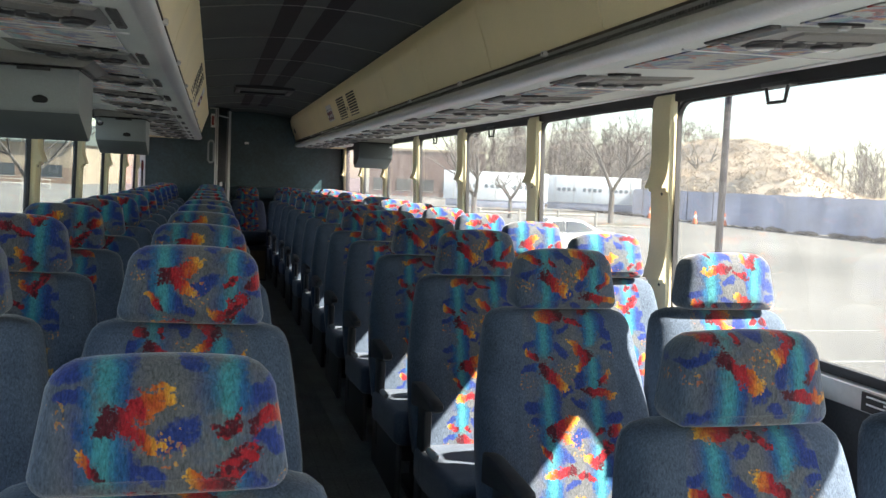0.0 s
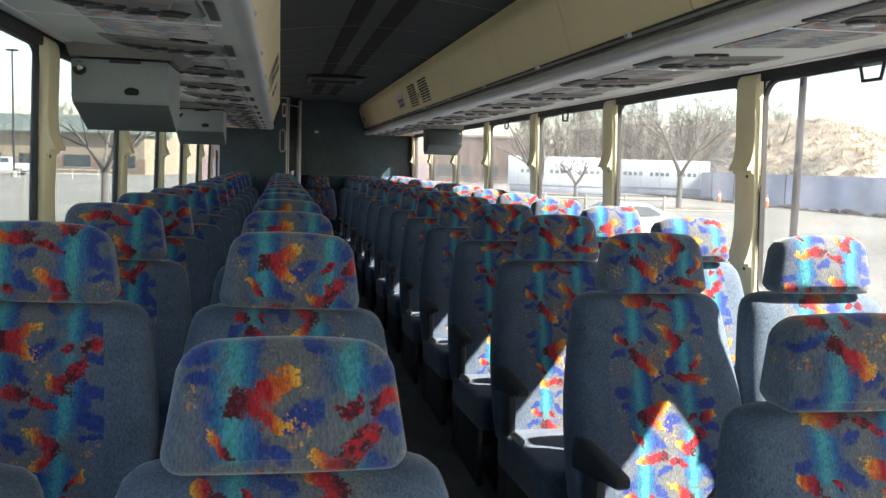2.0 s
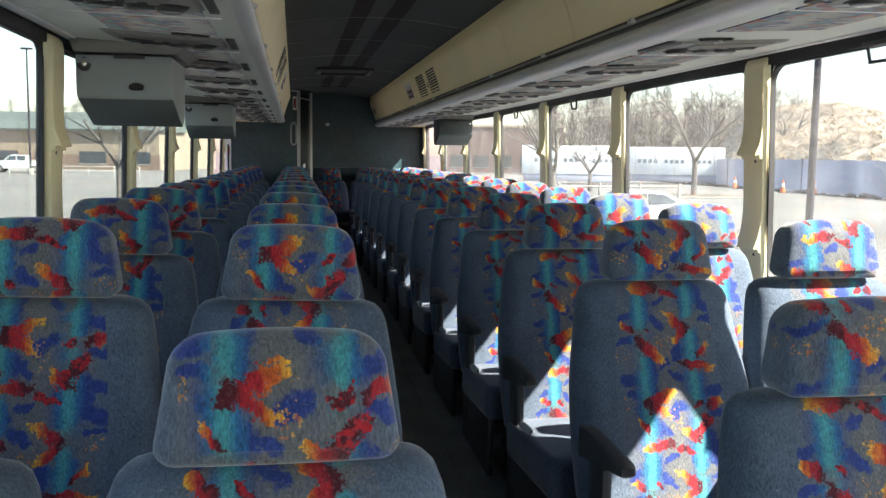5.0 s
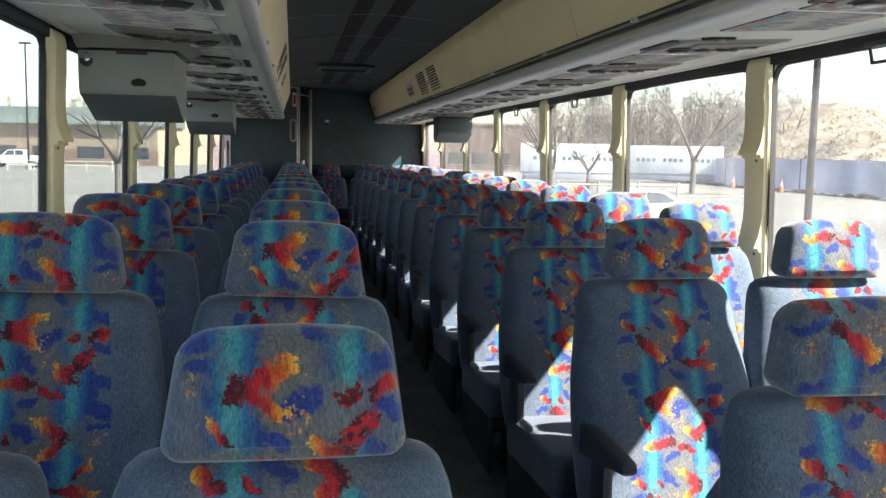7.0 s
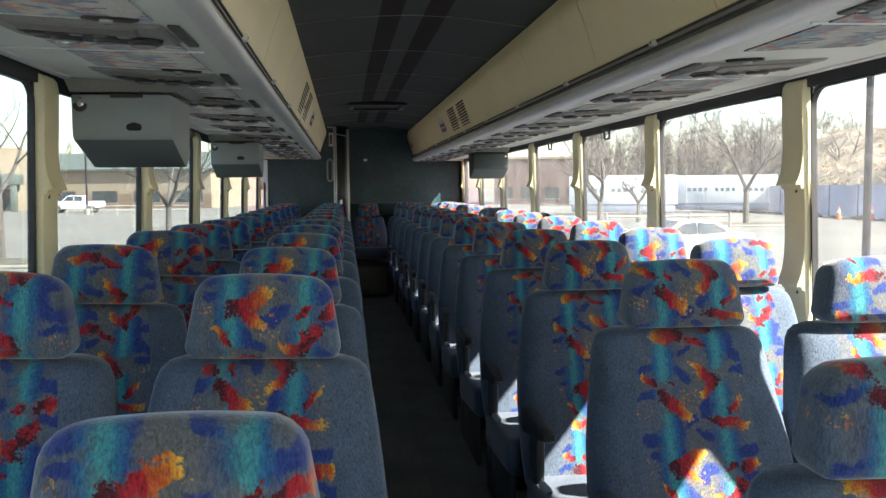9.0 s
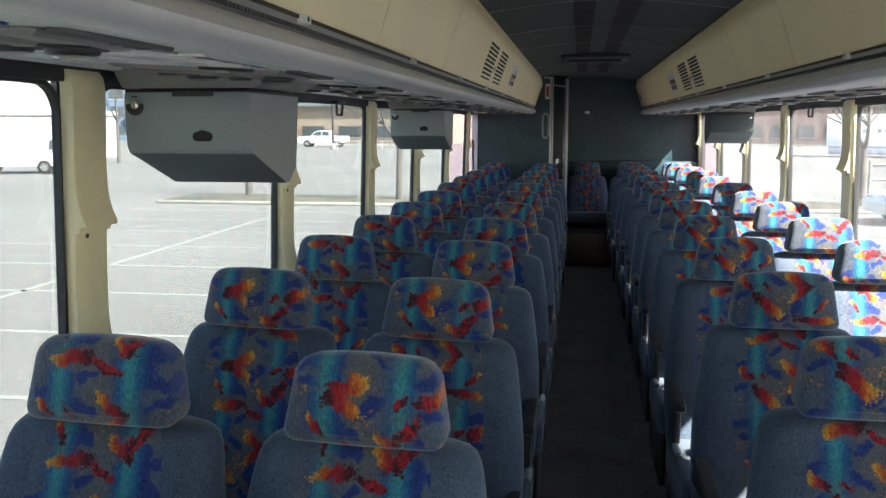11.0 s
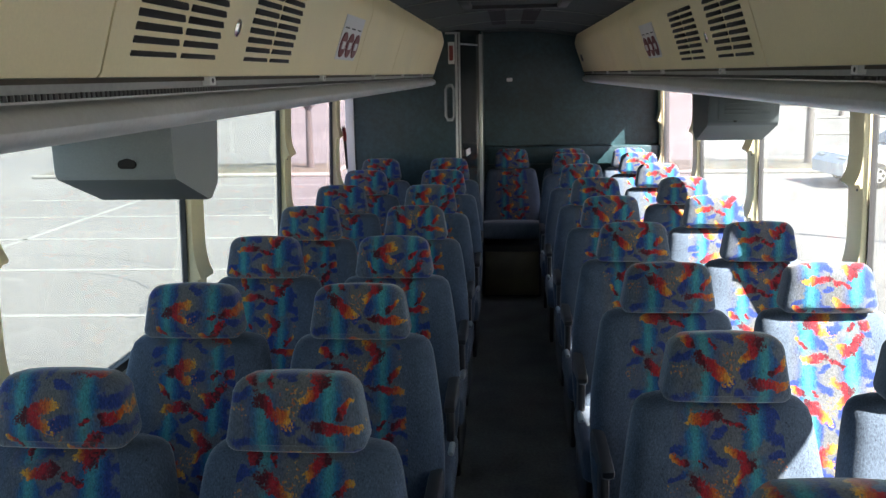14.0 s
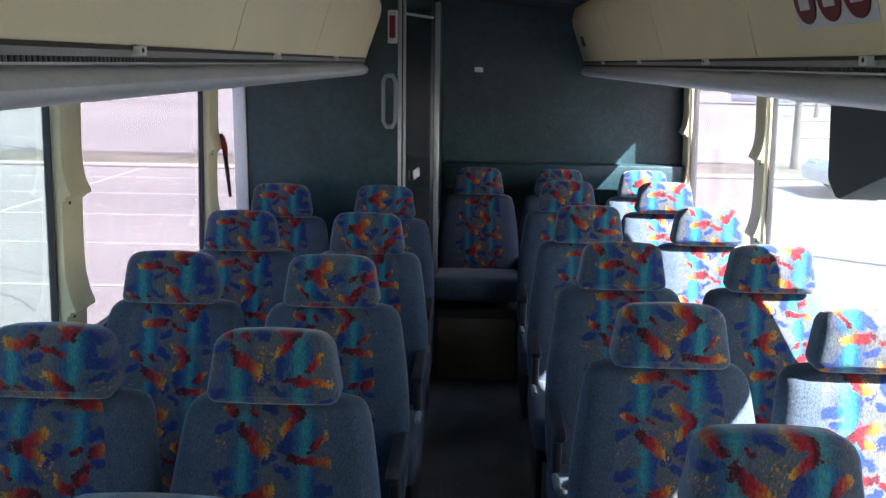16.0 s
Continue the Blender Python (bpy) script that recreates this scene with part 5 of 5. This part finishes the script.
def vehicle(name, label, cat, prof, glass, width, wheels, r, paint, at):
    """A car from its side outline (length, height) with side windows, wheels, lamps and mirrors; nose towards -x."""
    th = thing(name, label, cat, at=at)
    h = width / 2
    bm = bmesh.new()
    rings = []
    for y, k in ((-h, 0.90), (-h + 0.06, 0.975), (-h + 0.16, 1.0), (h - 0.16, 1.0), (h - 0.06, 0.975), (h, 0.90)):
        rings.append([bm.verts.new((px, y * (1 - 0.16 * max(0, (pz - 0.95)) / 0.55) , 0.62 + (pz - 0.62) * k if pz > 0.62 else pz)) for px, pz in prof])
    for a, b in zip(rings, rings[1:]):
        for j in range(len(prof)):
            bm.faces.new((a[j], a[(j + 1) % len(prof)], b[(j + 1) % len(prof)], b[j]))
    bm.faces.new(rings[0][::-1]), bm.faces.new(rings[-1])
    bmesh.ops.recalc_face_normals(bm, faces=bm.faces)
    part("body", bm, paint, th)
    for sg in (-1, 1):
        for poly in glass:
            bm = bmesh.new()
            lo = [bm.verts.new((px, sg * (h - 0.001 - 0.16 * h * max(0, pz - 0.95) / 0.55), pz)) for px, pz in poly]
            hi = [bm.verts.new((px, sg * (h + 0.012 - 0.16 * h * max(0, pz - 0.95) / 0.55), pz)) for px, pz in poly]
            bm.faces.new(hi), bm.faces.new(lo[::-1])
            for j in range(len(poly)):
                bm.faces.new((lo[j], lo[(j + 1) % len(poly)], hi[(j + 1) % len(poly)], hi[j]))
            bmesh.ops.recalc_face_normals(bm, faces=bm.faces)
            part("side_window", bm, M_CARGLASS, th, smooth=False)
        part("mirror", boxed(prof[0][0] + 1.45, prof[0][0] + 1.6, sg * (h + 0.01) - 0.08, sg * (h + 0.01) + 0.08, 0.92, 1.05, 0.02), paint, th)
        part("headlight", boxed(prof[0][0] + 0.05, prof[0][0] + 0.36, sg * (h - 0.3) - 0.2, sg * (h - 0.3) + 0.2, 0.62, 0.76, 0.03), M_LENS, th, "clear headlight")
        for wx in wheels:
            wheel(th, wx, sg * (h - 0.055), r, paint)
    return th


SEDAN = [(-2.25, 0.3), (-2.28, 0.6), (-2.1, 0.82), (-1.2, 0.98), (-0.95, 1.02), (-0.2, 1.42), (0.3, 1.47), (0.9, 1.43), (1.65, 1.08), (2.2, 1.02), (2.28, 0.7), (2.22, 0.3), (1.75, 0.25), (-1.8, 0.25)]
SEDAN_GLASS = [[(-0.78, 1.05), (-0.18, 1.36), (0.22, 1.4), (0.22, 1.04)], [(0.28, 1.04), (0.28, 1.4), (0.85, 1.36), (1.3, 1.1)]]
car = vehicle("parked_car", "white sedan parked in the sunny lot beside the coach", "car", SEDAN, SEDAN_GLASS, 1.78, (-1.42, 1.3), 0.32, M_CARWHITE, pose(10.3, 28.3, GROUND, 0, 0, 6))
bm = bmesh.new()
vs = [bm.verts.new(p) for p in ((-0.93, -0.68, 1.045), (-0.26, -0.60, 1.415), (-0.26, 0.60, 1.415), (-0.93, 0.68, 1.045))]
ws = [bm.verts.new(v.co + Vector((-0.02, 0, 0.03))) for v in vs]
bm.faces.new(ws), bm.faces.new(vs[::-1])
for j in range(4):
    bm.faces.new((vs[j], vs[(j + 1) % 4], ws[(j + 1) % 4], ws[j]))
bmesh.ops.recalc_face_normals(bm, faces=bm.faces)
part("windscreen", bm, M_CARGLASS, car, smooth=False)

TRUCK = [(-2.9, 0.5), (-2.95, 1.0), (-2.85, 1.22), (-1.45, 1.32), (-0.85, 1.88), (-0.55, 1.95), (0.85, 1.93), (1.0, 1.42), (1.02, 1.30), (2.86, 1.30), (2.92, 0.65), (2.5, 0.5), (-2.5, 0.45)]
TRUCK_GLASS = [[(-1.2, 1.34), (-0.78, 1.80), (-0.15, 1.84), (-0.15, 1.34)], [(-0.05, 1.34), (-0.05, 1.84), (0.72, 1.82), (0.82, 1.34)]]
vehicle("pickup_truck", "silver crew-cab pickup truck parked before a store", "pickup", TRUCK, TRUCK_GLASS, 2.0, (-1.85, 1.75), 0.42, M_CARSILVER, pose(-30.0, 104.0, GROUND, 0, 0, 3))
VAN = [(-2.7, 0.5), (-2.75, 1.0), (-2.0, 1.2), (-1.4, 1.95), (-1.0, 2.1), (2.6, 2.1), (2.75, 1.9), (2.8, 0.6), (2.5, 0.45), (-2.4, 0.4)]
VAN_GLASS = [[(-1.75, 1.3), (-1.3, 1.85), (-0.7, 1.85), (-0.7, 1.3)], [(2.0, 1.35), (2.0, 1.85), (2.2, 1.85), (2.2, 1.35)], [(2.3, 1.35), (2.3, 1.85), (2.5, 1.85), (2.5, 1.35)]]
vehicle("white_van", "white panel van parked across the lot", "van", VAN, VAN_GLASS, 2.0, (-1.7, 1.75), 0.38, M_CARWHITE, pose(-31.2, 47.6, GROUND, 0, 0, 12))


def lamp_post(x, y, h, r, label):
    th = thing("street_lamp", label, "lamp post", at=pose(x, y, GROUND))
    bm = bmesh.new()
    tube(bm, [(0, 0, 0), (0, 0, h * 0.5), (0, 0, h)], [r, r * 0.9, r * 0.75], 12)
    part("pole", bm, M_POLE, th)
    part("lamp_head", boxed(-0.55, 0.55, -0.2, 0.2, h, h + 0.18, 0.03), M_POLE, th)
    part("base", tube(bmesh.new(), [(0, 0, 0), (0, 0, 0.6), (0, 0, 0.65)], [0.3, 0.3, 0.26], 16), M_KERB, th)


lamp_post(10.12, 17.7, 8.5, 0.08, "thick grey steel lamp post in the parking lot")
lamp_post(-37.5, 77.0, 10.2, 0.16, "tall slim grey lamp post far across the lot")

lamp_post(-26.4, 95.0, 12.3, 0.11, "tall slim brown lamp post before the store")

# construction fence along the lot, with the dry hill behind it
fence = thing("construction_fence", "blue-grey cloth construction fence along the lot", "fence")
for i in range(22):
    y0 = 20 + 4.0 * i
    bm = bmesh.new()
    n = 8
    cols = []
    for j in range(n + 1):
        y = y0 + 4.0 * j / n
        xw = 38.2 + 0.06 * math.sin(y * 1.9) + (0.02 * (y - 60)) * (1 if y > 60 else 0)
        cols.append([bm.verts.new((xw, y, GROUND + z + 0.03 * math.sin(y * 2.3))) for z in (0.05, 1.3, 2.5)])
    for a, b in zip(cols, cols[1:]):
        for q in range(2):
            bm.faces.new((a[q], b[q], b[q + 1], a[q + 1]))
    bmesh.ops.solidify(bm, geom=bm.faces[:], thickness=0.02)
    part("fence_cloth", bm, M_FENCE, fence)
    part("fence_post", tube(bmesh.new(), [(38.3, y0, GROUND), (38.3, y0, GROUND + 2.6)], 0.03, 8), M_POLE, fence)
bm = bmesh.new()
rnd = random.Random(4)
for i in range(150):
    y = rnd.uniform(20, 105)
    r = rnd.uniform(0.15, 0.45)
    res = bmesh.ops.create_icosphere(bm, subdivisions=1, radius=r)
    bmesh.ops.scale(bm, vec=(1, 1.3, 0.55), verts=res["verts"])
    bmesh.ops.translate(bm, vec=(37.4 + rnd.uniform(-0.5, 0.5), y, GROUND + r * 0.2), verts=res["verts"])
tagged(part("rubble", bm, M_WOODS, smooth=False), "dark rubble and leaves along the foot of the fence", "rubble", kind="stuff")
for x, y in ((35.6, 62.0), (36.6, 59.5), (36.2, 70.5)):
    th = thing("traffic_cone", "orange traffic cone with a white band by the fence", "traffic cone", "traffic cones", at=pose(x, y, GROUND))
    part("cone", tube(bmesh.new(), [(0, 0, 0.03), (0, 0, 0.5), (0, 0, 1.0)], [0.2, 0.12, 0.04], 14), M_CONE, th)
    part("band", tube(bmesh.new(), [(0, 0, 0.48), (0, 0, 0.72)], [0.128, 0.09], 14), M_WHITE, th)
    part("foot", boxed(-0.25, 0.25, -0.25, 0.25, 0, 0.04, 0.01), M_TYRE, th)

def hill_z(x, y):
    az = math.degrees(math.atan2(x, y))
    rise = lambda a, b: (lambda q: q * q * (3 - 2 * q))(min(1, max(0, (az - a) / (b - a))))
    hgt = 8.3 * min(1, max(0, x - 41) / 14) ** 0.7 * (0.12 + 0.88 * rise(24.5, 28.5) * (1 - 0.85 * rise(34.0, 40)))
    hgt += 1.3 * noise.noise(Vector((x * 0.10, y * 0.10, 0))) + 0.6 * noise.noise(Vector((x * 0.35, y * 0.35, 3)))
    return GROUND - 0.4 + max(0, hgt)


bm = bmesh.new()
bmesh.ops.create_grid(bm, x_segments=110, y_segments=130, size=1)
for v in bm.verts:
    x, y = 41 + 120 * (v.co.x * 0.5 + 0.5) ** 1.5, 15 + 150 * (v.co.y * 0.5 + 0.5)
    v.co = (x, y, hill_z(x, y))
tagged(part("scrub_hill", bm, M_HILL), "low hill of dry tan winter scrub beyond the fence", "hill", kind="structure")

M_SCRUB = material("dry_tan_stems", (0.33, 0.265, 0.205), 0.95, grain=0.3, grain_scale=1.5, stain=0.3, stain_scale=0.3)
rnd = random.Random(31)
bm = bmesh.new()
for i in range(4200):
    a, d = radians(rnd.uniform(25.5, 42)), rnd.uniform(76, 112)
    x, y = d * math.sin(a), d * math.cos(a)
    if x < 41.5:
        continue
    base = Vector((x, y, hill_z(x, y) - 0.15))
    h = rnd.uniform(0.2, 0.55)
    for q in range(5):
        tip = base + Vector((rnd.uniform(-0.7, 0.7), rnd.uniform(-0.7, 0.7), h * rnd.uniform(0.5, 1.0)))
        tube(bm, [base + Vector((rnd.uniform(-0.3, 0.3), rnd.uniform(-0.3, 0.3), 0)), tip], [0.05, 0.01], 3)
tagged(part("hill_scrub", bm, M_SCRUB, smooth=False), "dry tan stems and brush covering the hill", "scrub", kind="stuff")


def woods(count, seed, place, h0, h1, name, label):
    """Far bare woods: many thin forking trees in one mesh."""
    rnd = random.Random(seed)
    bm = bmesh.new()
    for i in range(count):
        x, y = place(rnd)
        h = rnd.uniform(h0, h1)
        base = Vector((x, y, GROUND - 0.3))
        tip = base + Vector((rnd.uniform(-0.5, 0.5), rnd.uniform(-0.5, 0.5), h))
        tube(bm, [base, base.lerp(tip, 0.5), tip], [0.11, 0.07, 0.02], 4)
        for j in range(20):
            t = rnd.uniform(0.25, 0.95)
            p = base.lerp(tip, t)
            d = Vector((rnd.uniform(-1, 1), rnd.uniform(-1, 1), rnd.uniform(0.3, 1.2))).normalized() * h * rnd.uniform(0.12, 0.3) * (1.2 - t * 0.6)
            tube(bm, [p, p + d * 0.6, p + d + Vector((0, 0, 0.1 * h * rnd.random()))], [0.05, 0.035, 0.012], 3)
            for q in range(4):
                p2 = p + d * rnd.uniform(0.3, 1)
                d2 = Vector((rnd.uniform(-1, 1), rnd.uniform(-1, 1), rnd.uniform(0, 1))).normalized() * h * 0.09
                tube(bm, [p2, p2 + d2], [0.028, 0.01], 3)
    return tagged(part(name, bm, M_WOODS, smooth=False), label, "woods", kind="stuff")


woods(260, 21, lambda r: ((lambda a, d: (d * math.sin(a), d * math.cos(a)))(radians(r.uniform(15, 31)), r.uniform(118, 160))), 8, 12.5, "far_woods", "bare grey winter woods behind the trailers")
woods(190, 22, lambda r: ((lambda a, d: (d * math.sin(a), d * math.cos(a)))(radians(r.uniform(30, 60)), r.uniform(110, 150))), 6.5, 9.5, "hill_woods", "bare grey winter trees along the hilltop")
woods(60, 25, lambda r: ((lambda a, d: (d * math.sin(a), d * math.cos(a)))(radians(r.uniform(-40, -8)), r.uniform(165, 200))), 9, 13, "store_woods", "bare winter trees behind the store")


def building(name, label, x, y, w, d, h, turn, wall, roof, bays, base=None, slope=0.0, storeys=1):
    """A plain building with a footing band, a roof edge and inset windows along its front (towards -y)."""
    th = thing(name, label, "building", at=pose(x, y, GROUND, 0, 0, turn))
    part("wall", boxed(-w / 2, w / 2, 0, d, 0, h), wall, th, smooth=False)
    if base:
        part("base_band", boxed(-w / 2 - 0.05, w / 2 + 0.05, -0.05, 0.3, 0, h * 0.38), base, th, smooth=False)
    if slope:
        bm = extrude_profile([(-0.6, h - 0.15), (-0.6, h + 0.1), (d * 0.35, h + slope), (d * 0.4, h + slope), (d * 0.4, h - 0.15)], -w / 2 - 0.4, w / 2 + 0.4)
        for v in bm.verts:
            v.co = (v.co.y, v.co.x, v.co.z)
        bmesh.ops.recalc_face_normals(bm, faces=bm.faces)
        part("roof", bm, roof, th, smooth=False)
    else:
        part("roof", boxed(-w / 2 - 0.2, w / 2 + 0.2, -0.2, d, h, h + 0.35, 0.03), roof, th, smooth=False)
    for i in range(bays):
        for sto in range(storeys):
            c = -w / 2 + w * (i + 0.5) / bays
            z0 = 0.8 + sto * 2.9
            win = part("window", boxed(c - w / bays * 0.3, c + w / bays * 0.3, -0.09, -0.03 if base else 0.02, z0, z0 + min(1.7, h * 0.3)), M_CARGLASS, th, smooth=False)
            part("window_frame", boxed(c - w / bays * 0.3 - 0.08, c + w / bays * 0.3 + 0.08, -0.06, 0.0 if base else 0.03, z0 - 0.1, z0), M_PALEWALL, win, smooth=False)
    return th


building("store_building", "long low tan store with a grey-green roof across the lot", -44, 128, 54, 22, 5.2, -14, M_STUCCO, M_ROOFGREEN, 9, M_TANBASE, 2.6)
building("blue_house", "three-storey blue sided house beyond the lot", -71.5, 136, 7.2, 10, 9.6, 26, M_BLUEHOUSE, M_ROOFGREEN, 2, None, 1.4, 3)
building("pale_building", "pale building beside the blue house", -57.0, 88, 9.5, 12, 7.8, 26, M_PALEWALL, M_PALEWALL, 3)
building("brick_building", "reddish brick building with a dark awning behind trees", 30.0, 128, 17, 16, 6.6, -14, M_BRICK, M_STUCCO, 5, None)
building("low_warehouse", "long pale wall of a building past the parking bays", -50, 62, 30, 10, 3.4, 40, M_PALEWALL, M_PALEWALL, 5)


def trailer(x, y, w, turn):
    th = thing("storage_trailer", "long white storage trailer with unreadable grey markings", "trailer", "white trailers", at=pose(x, y, GROUND, 0, 0, turn))
    part("box", boxed(-w / 2, w / 2, 0, 2.5, 0.9, 3.5, 0.05), M_TRAILER, th)
    part("skirt", boxed(-w / 2 + 0.2, w / 2 - 0.2, 0.05, 2.4, 0.25, 0.9, 0.03), M_FENCE, th)
    for i in range(14):
        c = -w * 0.38 + i * w * 0.055
        if i % 5 != 4:
            part("marking", boxed(c, c + w * 0.035, -0.012, 0.0, 2.0, 2.35), M_INK, th, smooth=False)
    for i in range(5):
        part("panel_rib", boxed(-w / 2 + w * (i + 0.5) / 5 - 0.03, -w / 2 + w * (i + 0.5) / 5 + 0.03, -0.02, 0.0, 0.95, 3.4), M_PALEWALL, th, smooth=False)


trailer(24.5, 78.0, 9.5, -18)
trailer(35.0, 80.0, 9.0, -24)

rails = thing("guard_rail", "pale metal guard rail at the edge of the lot", "railing", at=pose(-21.5, 92, GROUND))
for i in range(6):
    part("rail_post", tube(bmesh.new(), [(2.4 * i - 6, 0, 0), (2.4 * i - 6, 0, 1.0)], 0.04, 8), M_PALEWALL, rails)
for z in (0.55, 0.95):
    part("rail_bar", tube(bmesh.new(), [(-6, 0, z), (6, 0, z)], 0.035, 8), M_PALEWALL, rails)


rails = thing("guard_rail", "grey metal guard rail behind the parked car", "railing", at=pose(12.9, 36, GROUND))
for i in range(4):
    part("rail_post", tube(bmesh.new(), [(1.75 * i - 2.625, 0, 0), (1.75 * i - 2.625, 0, 1.45)], 0.06, 8), M_KERB, rails)
for z in (0.75, 1.3):
    part("rail_bar", tube(bmesh.new(), [(-2.7, 0, z), (2.7, 0, z)], 0.045, 8), M_KERB, rails)


def banded_block(x, y, w, d, h, turn):
    """A flat-roofed store block with darker courses and an entrance canopy on columns."""
    th = thing("banded_store", "pinkish grey store block with dark courses and a green entrance canopy", "building", at=pose(x, y, GROUND, 0, 0, turn))
    part("wall", boxed(-w / 2, w / 2, 0, d, 0, h), M_PINK, th, smooth=False)
    for z in (h * 0.22, h * 0.52, h * 0.80):
        part("course", boxed(-w / 2 - 0.04, w / 2 + 0.04, -0.04, d, z, z + 0.35), M_COURSE, th, smooth=False)
    part("parapet", boxed(-w / 2 - 0.15, w / 2 + 0.15, -0.15, d, h, h + 0.3), M_COURSE, th, smooth=False)
    part("entrance_wall", boxed(w / 2 + 0.05, w / 2 + 7.5, 0.3, d, 0, h + 0.7), M_STUCCO, th, smooth=False)
    part("shop_window", boxed(w / 2 + 1.0, w / 2 + 6.6, 0.24, 0.34, 0.1, 2.7), M_CARGLASS, th, smooth=False)
    part("canopy", boxed(w / 2 - 0.2, w / 2 + 8.0, -3.0, 0.2, 3.2, 4.5, 0.1), M_ROOFGREEN, th, "green entrance canopy")
    for c in (w / 2 + 0.3, w / 2 + 7.2):
        part("column", boxed(c - 0.35, c + 0.35, -2.9, -2.2, 0, 3.2, 0.04), M_ROOFGREEN, th)


M_PINK = material("pinkish_grey_render", (0.30, 0.255, 0.245), 0.85, grain=0.08, grain_scale=2, stain=0.1, stain_scale=0.3)
M_COURSE = material("dark_brick_course", (0.12, 0.10, 0.105), 0.85, grain=0.12, grain_scale=3, stain=0.1)
banded_block(-50.5, 112.0, 7.2, 12, 7.0, 12)


# ---- sealed cracks in the asphalt ----
M_CRACK = material("dark_crack_filler", (0.085, 0.085, 0.088), 0.8, grain=0.2, grain_scale=20)


def crack(points, wide, seed):
    rnd = random.Random(seed)
    pts = []
    for (xa, ya), (xb, yb) in zip(points, points[1:]):
        for i in range(6):
            u = i / 6
            pts.append((xa + (xb - xa) * u + rnd.uniform(-0.02, 0.02), ya + (yb - ya) * u + rnd.uniform(-0.03, 0.03)))
    bm = bmesh.new()
    rows = []
    for i, (x, y) in enumerate(pts):
        xn, yn = pts[min(i + 1, len(pts) - 1)]
        xp, yp = pts[max(i - 1, 0)]
        d = Vector((xn - xp, yn - yp, 0)).normalized()
        w = wide * rnd.uniform(0.5, 1.2)
        side = Vector((-d.y, d.x, 0)) * w / 2
        c = Vector((x, y, GROUND))
        rows.append([bm.verts.new(c + side + Vector((0, 0, 0.001))), bm.verts.new(c + Vector((0, 0, 0.008))), bm.verts.new(c - side + Vector((0, 0, 0.001)))])
    for a, b in zip(rows, rows[1:]):
        bm.faces.new((a[0], b[0], b[1], a[1])), bm.faces.new((a[1], b[1], b[2], a[2]))
    bmesh.ops.recalc_face_normals(bm, faces=bm.faces)
    tagged(part("asphalt_crack", bm, M_CRACK), "dark filled crack winding across the pale asphalt", "crack", "filled cracks", "structure")


crack([(-8.66, 19.21), (-8.1, 19.26), (-7.42, 19.2), (-6.55, 18.87), (-5.89, 18.55), (-5.36, 18.2)], 0.06, 40)
crack([(-6.97, 17.84), (-6.6, 17.84), (-6.15, 17.64), (-5.63, 17.27), (-5.16, 16.74)], 0.05, 41)
crack([(-4.82, 15.26), (-4.76, 15.34), (-4.87, 15.72), (-4.87, 15.96)], 0.09, 42)
crack([(-4.97, 15.81), (-4.93, 16.38), (-4.92, 16.97), (-4.59, 17.13)], 0.07, 43)
crack([(-6.47, 23.54), (-6.44, 24.11), (-6.18, 24.52), (-5.63, 24.85)], 0.06, 44)
